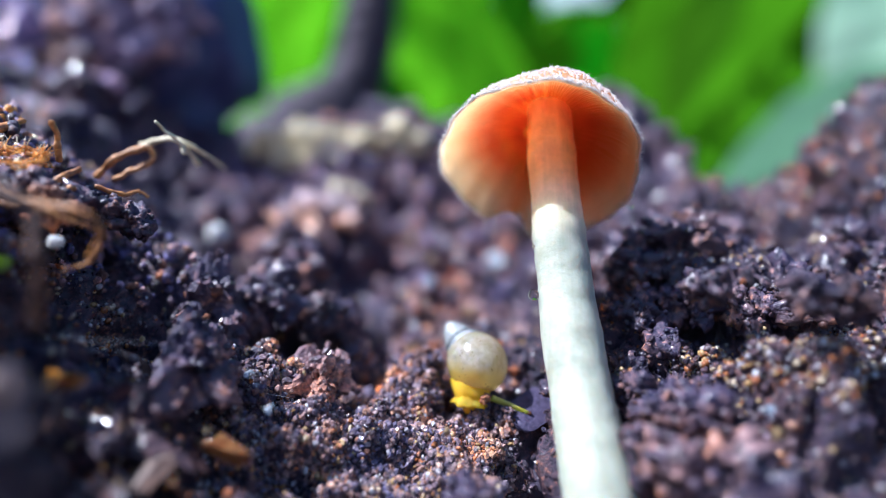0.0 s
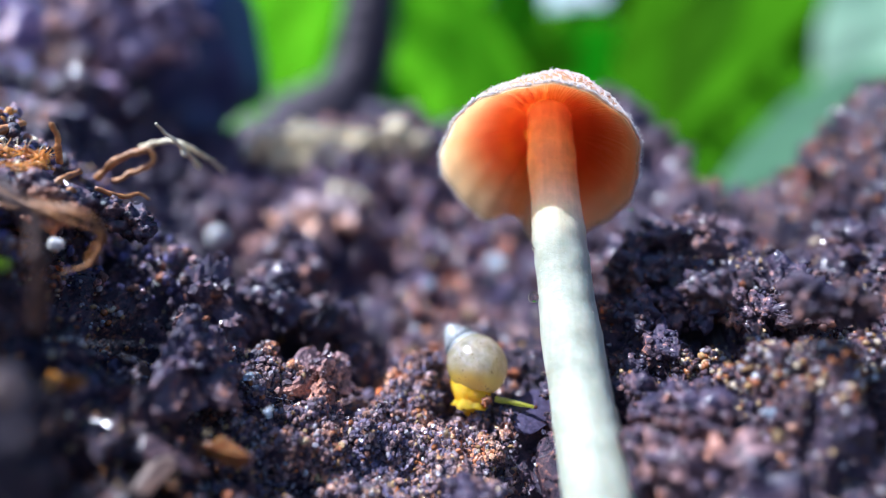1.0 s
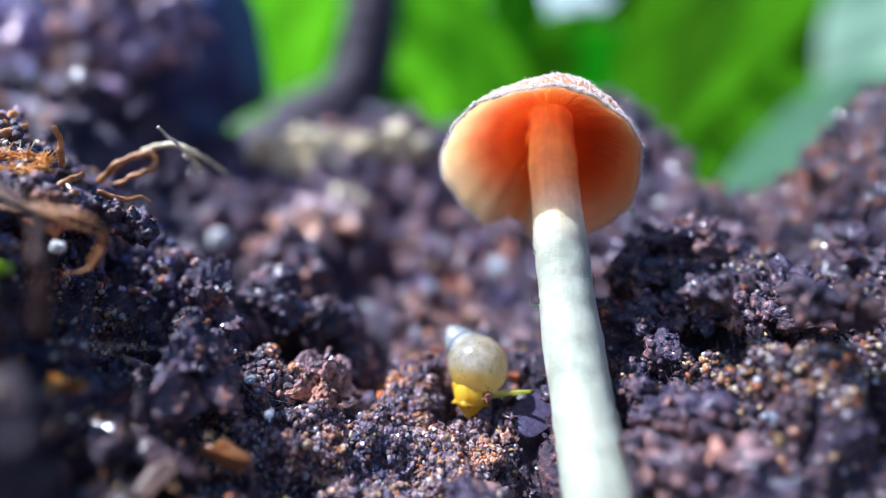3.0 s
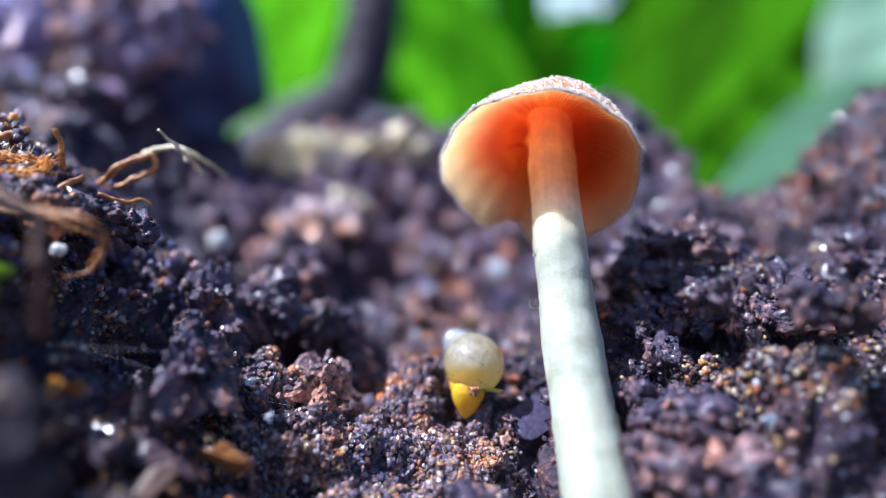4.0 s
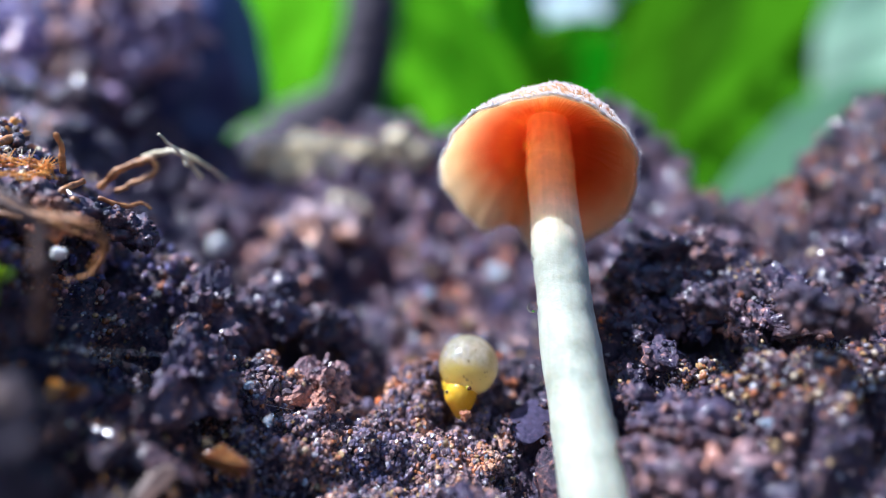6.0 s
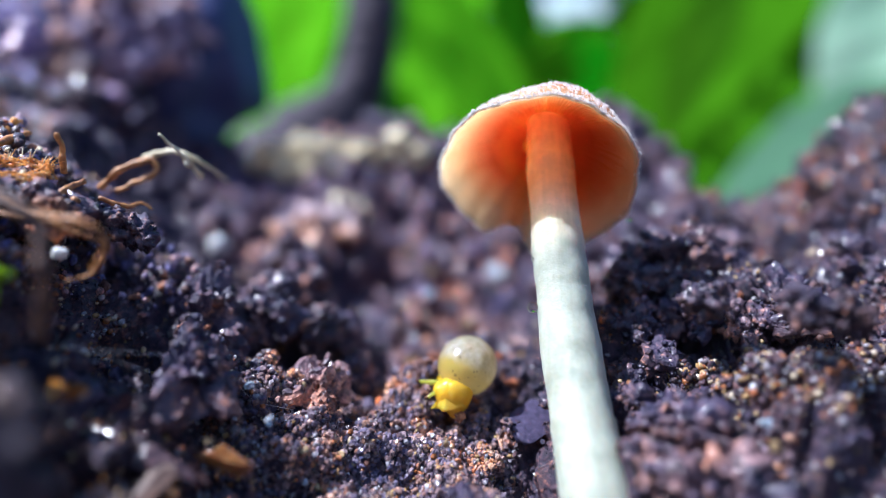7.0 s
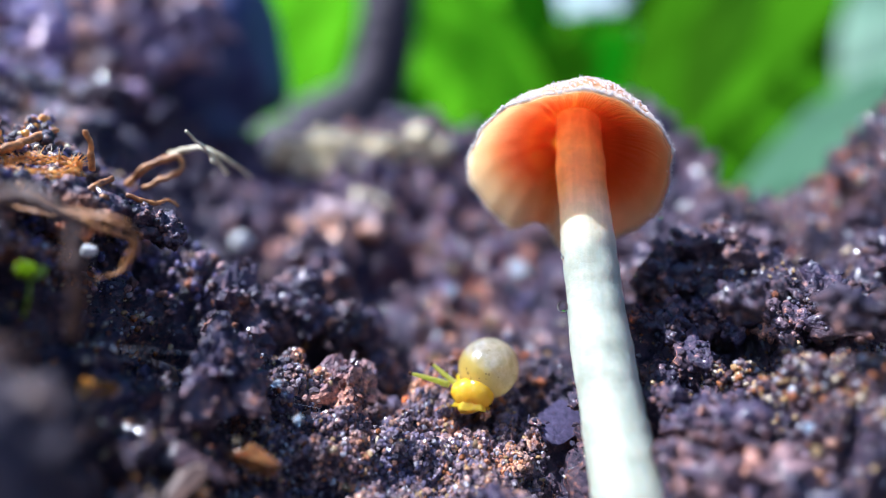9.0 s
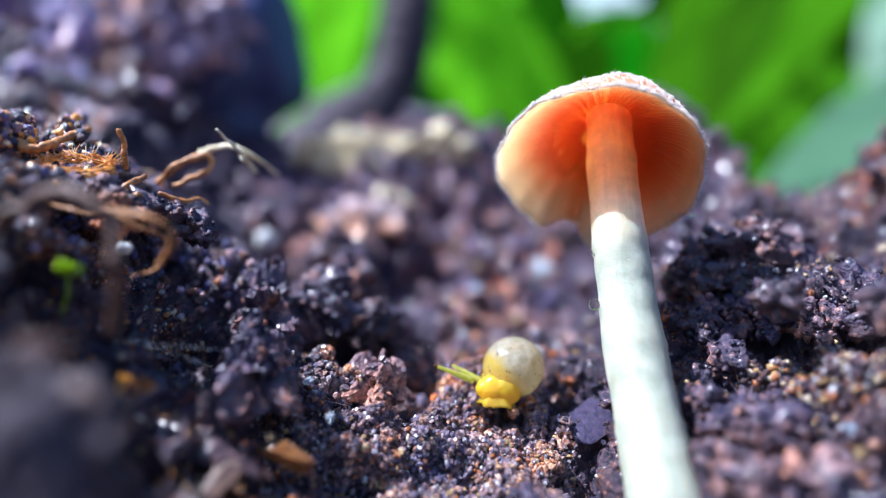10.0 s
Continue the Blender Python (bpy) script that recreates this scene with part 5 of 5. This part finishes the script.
heap_of("ledge_brown", tiny, 12000, (-19, 7, 40, 58), (0.08, 0.42), 0.5, 2.0, DRYRED, "small brown soil crumbs on the ledge", 94)
heap_of("mound_rust", tiny, 420, (34, 66, 62, 84), (0.25, 0.9), 0.5, 1.8, RUSTY, "orange-brown crumbs on the mound", 95)
heap_of("mound_sand", sand, 600, (34, 66, 60, 84), (0.2, 0.6), 0.5, 1.8, GRAIN, "wet sand grains on the mound", 96, True)
heap_of("near_ledge_dry", tiny, 900, (-15, -5, 38, 46), (0.1, 0.45), 0.5, 1.8, PALE, "dry pinkish crumbs below the ledge", 97)
heap_of("far_sand", sand, 2600, (-58, 64, 64, 120), (0.15, 0.6), 0.4, 2.2, GRAIN, "scattered sand", 8, True)


# ---- moving things ----
def reach(tip, base):
    """The pose that lays a tentacle from base to tip (its own x runs towards the tip)."""
    x = (Vector(tip) - Vector(base)).normalized()
    q = x.to_track_quat("X", "Z")
    return Matrix.Translation(Vector(tip) * MM) @ q.to_matrix().to_4x4()


def lean(at, axis, opening):
    """The pose that turns the shell's z to an axis and its x towards the opening."""
    z = Vector(axis).normalized()
    x = (Vector(opening) - z * z.dot(Vector(opening))).normalized()
    m = Matrix((x, z.cross(x), z)).transposed().to_4x4()
    return Matrix.Translation(Vector(at) * MM) @ m


def motions():
    walk(snail, [(0, SNAIL_AT), (10, SNAIL_AT)])
    walk(shell, [
        (0.0, lean((1.2, 0.9, 4.4), (-0.50, 0.62, 0.60), (0.1, -0.4, -1))),
        (2.7, lean((1.2, 0.9, 4.6), (-0.50, 0.64, 0.58), (0.1, -0.4, -1))),
        (3.8, lean((0.9, 1.0, 5.0), (-0.44, 0.76, 0.46), (0.0, -0.4, -1))),
        (4.5, lean((0.7, 1.0, 5.2), (-0.38, 0.84, 0.38), (-0.1, -0.4, -1))),
        (5.7, lean((0.5, 1.0, 5.25), (-0.25, 0.9, 0.33), (-0.2, -0.4, -1))),
        (6.8, lean((0.4, 1.1, 5.2), (0.10, 0.95, 0.22), (-0.5, -0.4, -0.9))),
        (7.5, lean((0.25, 1.1, 5.15), (0.26, 0.93, 0.18), (-0.6, -0.4, -0.8))),
        (8.4, lean((0.0, 1.1, 5.0), (0.38, 0.90, 0.15), (-0.7, -0.4, -0.7))),
        (10.0, lean((-0.6, 1.0, 4.85), (0.58, 0.80, 0.10), (-0.8, -0.4, -0.6))),
    ])
    walk(foot, [
        (0.0, pose(0.5 * MM, 0.0 * MM, 1.75 * MM, 0, 0, 0)),
        (2.7, pose(0.5 * MM, 0.0 * MM, 1.8 * MM, 0, 0, 10)),
        (4.5, pose(0.1 * MM, -0.1 * MM, 2.3 * MM, 0, 6, 20)),
        (5.7, pose(-0.1 * MM, -0.2 * MM, 2.4 * MM, 0, 4, 30)),
        (6.8, pose(-0.6 * MM, -0.6 * MM, 2.6 * MM, 0, 5, 20)),
        (7.5, pose(-0.9 * MM, -0.7 * MM, 2.6 * MM, 0, 10, 10)),
        (8.4, pose(-1.3 * MM, -0.7 * MM, 2.6 * MM, 0, 30, 5)),
        (10.0, pose(-1.8 * MM, -0.6 * MM, 2.9 * MM, 0, 50, 0)),
    ])
    walk(head, [
        (0.0, pose(1.3 * MM, -0.3 * MM, 2.0 * MM, 0, 20, 0)),
        (2.7, pose(1.4 * MM, -0.3 * MM, 2.3 * MM, 0, 10, 0)),
        (3.8, pose(0.6 * MM, -0.4 * MM, 2.9 * MM, 0, 5, 0)),
        (4.5, pose(0.4 * MM, -0.5 * MM, 3.1 * MM, 0, 0, 0)),
        (5.7, pose(-0.1 * MM, -0.5 * MM, 2.9 * MM, 0, 0, 0)),
        (6.8, pose(-1.6 * MM, -0.7 * MM, 3.3 * MM, 0, -10, 0)),
        (7.5, pose(-1.9 * MM, -0.7 * MM, 3.3 * MM, 0, -10, 0)),
        (8.4, pose(-2.3 * MM, -0.7 * MM, 3.2 * MM, 0, -10, 0)),
        (10.0, pose(-3.0 * MM, -0.7 * MM, 3.3 * MM, 0, -14, 0)),
    ])
    walk(neck, [
        (0.0, pose(0.95 * MM, -0.25 * MM, 2.1 * MM)),
        (2.7, pose(1.0 * MM, -0.25 * MM, 2.25 * MM)),
        (3.8, pose(0.45 * MM, -0.3 * MM, 2.7 * MM)),
        (4.5, pose(0.3 * MM, -0.35 * MM, 2.9 * MM)),
        (5.7, pose(-0.1 * MM, -0.4 * MM, 2.8 * MM)),
        (6.8, pose(-1.1 * MM, -0.7 * MM, 3.05 * MM)),
        (7.5, pose(-1.4 * MM, -0.75 * MM, 3.05 * MM)),
        (8.4, pose(-1.8 * MM, -0.75 * MM, 2.95 * MM)),
        (10.0, pose(-2.4 * MM, -0.7 * MM, 3.15 * MM)),
    ])
    walk(foot_edge, [
        (0.0, pose(0.45 * MM, -0.3 * MM, 0.9 * MM, 0, 8, 0)),
        (2.7, pose(0.5 * MM, -0.3 * MM, 1.0 * MM, 0, 4, 10)),
        (3.6, pose(0.5 * MM, 0.7 * MM, 2.6 * MM, 0, 8, 20)),
        (5.9, pose(0.1 * MM, 0.7 * MM, 2.8 * MM, 0, 4, 30)),
        (6.8, pose(-1.0 * MM, -0.8 * MM, 1.9 * MM, 0, 0, 20)),
        (7.5, pose(-1.3 * MM, -0.8 * MM, 1.8 * MM, 0, 0, 10)),
        (8.4, pose(-1.6 * MM, -0.8 * MM, 1.7 * MM, 0, 4, 5)),
        (10.0, pose(-2.2 * MM, -0.8 * MM, 1.9 * MM, 0, 6, 0)),
    ])
    walk(mouth, [
        (0.0, pose(1.75 * MM, -1.2 * MM, 1.6 * MM)),
        (2.7, pose(2.0 * MM, -1.2 * MM, 2.1 * MM)),
        (3.8, pose(1.0 * MM, -1.4 * MM, 2.9 * MM)),
        (4.5, pose(0.4 * MM, -1.5 * MM, 3.3 * MM)),
        (5.0, pose(0.3 * MM, -1.5 * MM, 3.0 * MM)),
        (5.5, pose(-0.1 * MM, -1.5 * MM, 2.2 * MM)),
        (5.7, pose(0.2 * MM, -1.5 * MM, 1.5 * MM)),
        (6.8, pose(-0.3 * MM, -1.3 * MM, 1.1 * MM)),
        (8.4, pose(-0.5 * MM, -1.3 * MM, 1.2 * MM)),
        (10.0, pose(-0.8 * MM, -1.3 * MM, 1.3 * MM)),
    ])
    walk(tentacle_a, [
        (0.0, reach((5.7, -1.2, 0.35), (2.2, -0.9, 1.7))),
        (1.0, reach((6.2, -1.2, 1.1), (2.4, -0.9, 1.8))),
        (2.0, reach((6.3, -1.2, 2.0), (2.4, -0.9, 2.0))),
        (2.7, reach((6.2, -1.2, 2.6), (2.4, -0.9, 2.1))),
        (3.8, reach((3.7, -1.2, 3.0), (0.4, -0.7, 3.2))),
        (4.5, reach((2.4, -1.9, 3.0), (0.2, 0.1, 3.6))),
        (5.7, reach((1.9, -1.9, 3.8), (0.0, 0.2, 3.6))),
        (6.2, reach((-1.0, -2.0, 3.6), (-0.6, 0.6, 3.6))),
        (6.8, reach((-3.1, -1.6, 3.0), (-1.0, 0.2, 3.7))),
        (7.5, reach((-3.6, -1.6, 2.3), (-1.6, -0.4, 4.0))),
        (8.4, reach((-5.5, -1.6, 1.6), (-3.0, -0.6, 3.8))),
        (9.0, reach((-7.1, -1.2, 4.8), (-4.0, -0.6, 3.8))),
        (10.0, reach((-7.5, -1.0, 5.2), (-5.0, -0.6, 4.2))),
    ])
    walk(tentacle_b, [
        (0.0, reach((2.4, -0.9, 1.3), (0.6, 0.2, 2.4))),
        (2.7, reach((2.4, -0.9, 1.9), (0.6, 0.2, 2.6))),
        (4.5, reach((0.4, -1.1, 3.1), (0.2, 0.6, 3.2))),
        (5.7, reach((-0.6, -1.1, 3.0), (0.2, 0.6, 3.2))),
        (6.8, reach((-3.8, -0.4, 4.1), (-1.2, 0.2, 3.7))),
        (7.5, reach((-4.7, 0.0, 3.6), (-1.6, 0.2, 3.9))),
        (8.4, reach((-6.5, 0.2, 4.3), (-3.0, 0.1, 3.6))),
        (9.0, reach((-5.3, 0.6, 5.3), (-3.6, 0.1, 4.0))),
        (10.0, reach((-6.2, 0.8, 5.0), (-4.4, 0.1, 4.2))),
    ])


motions()
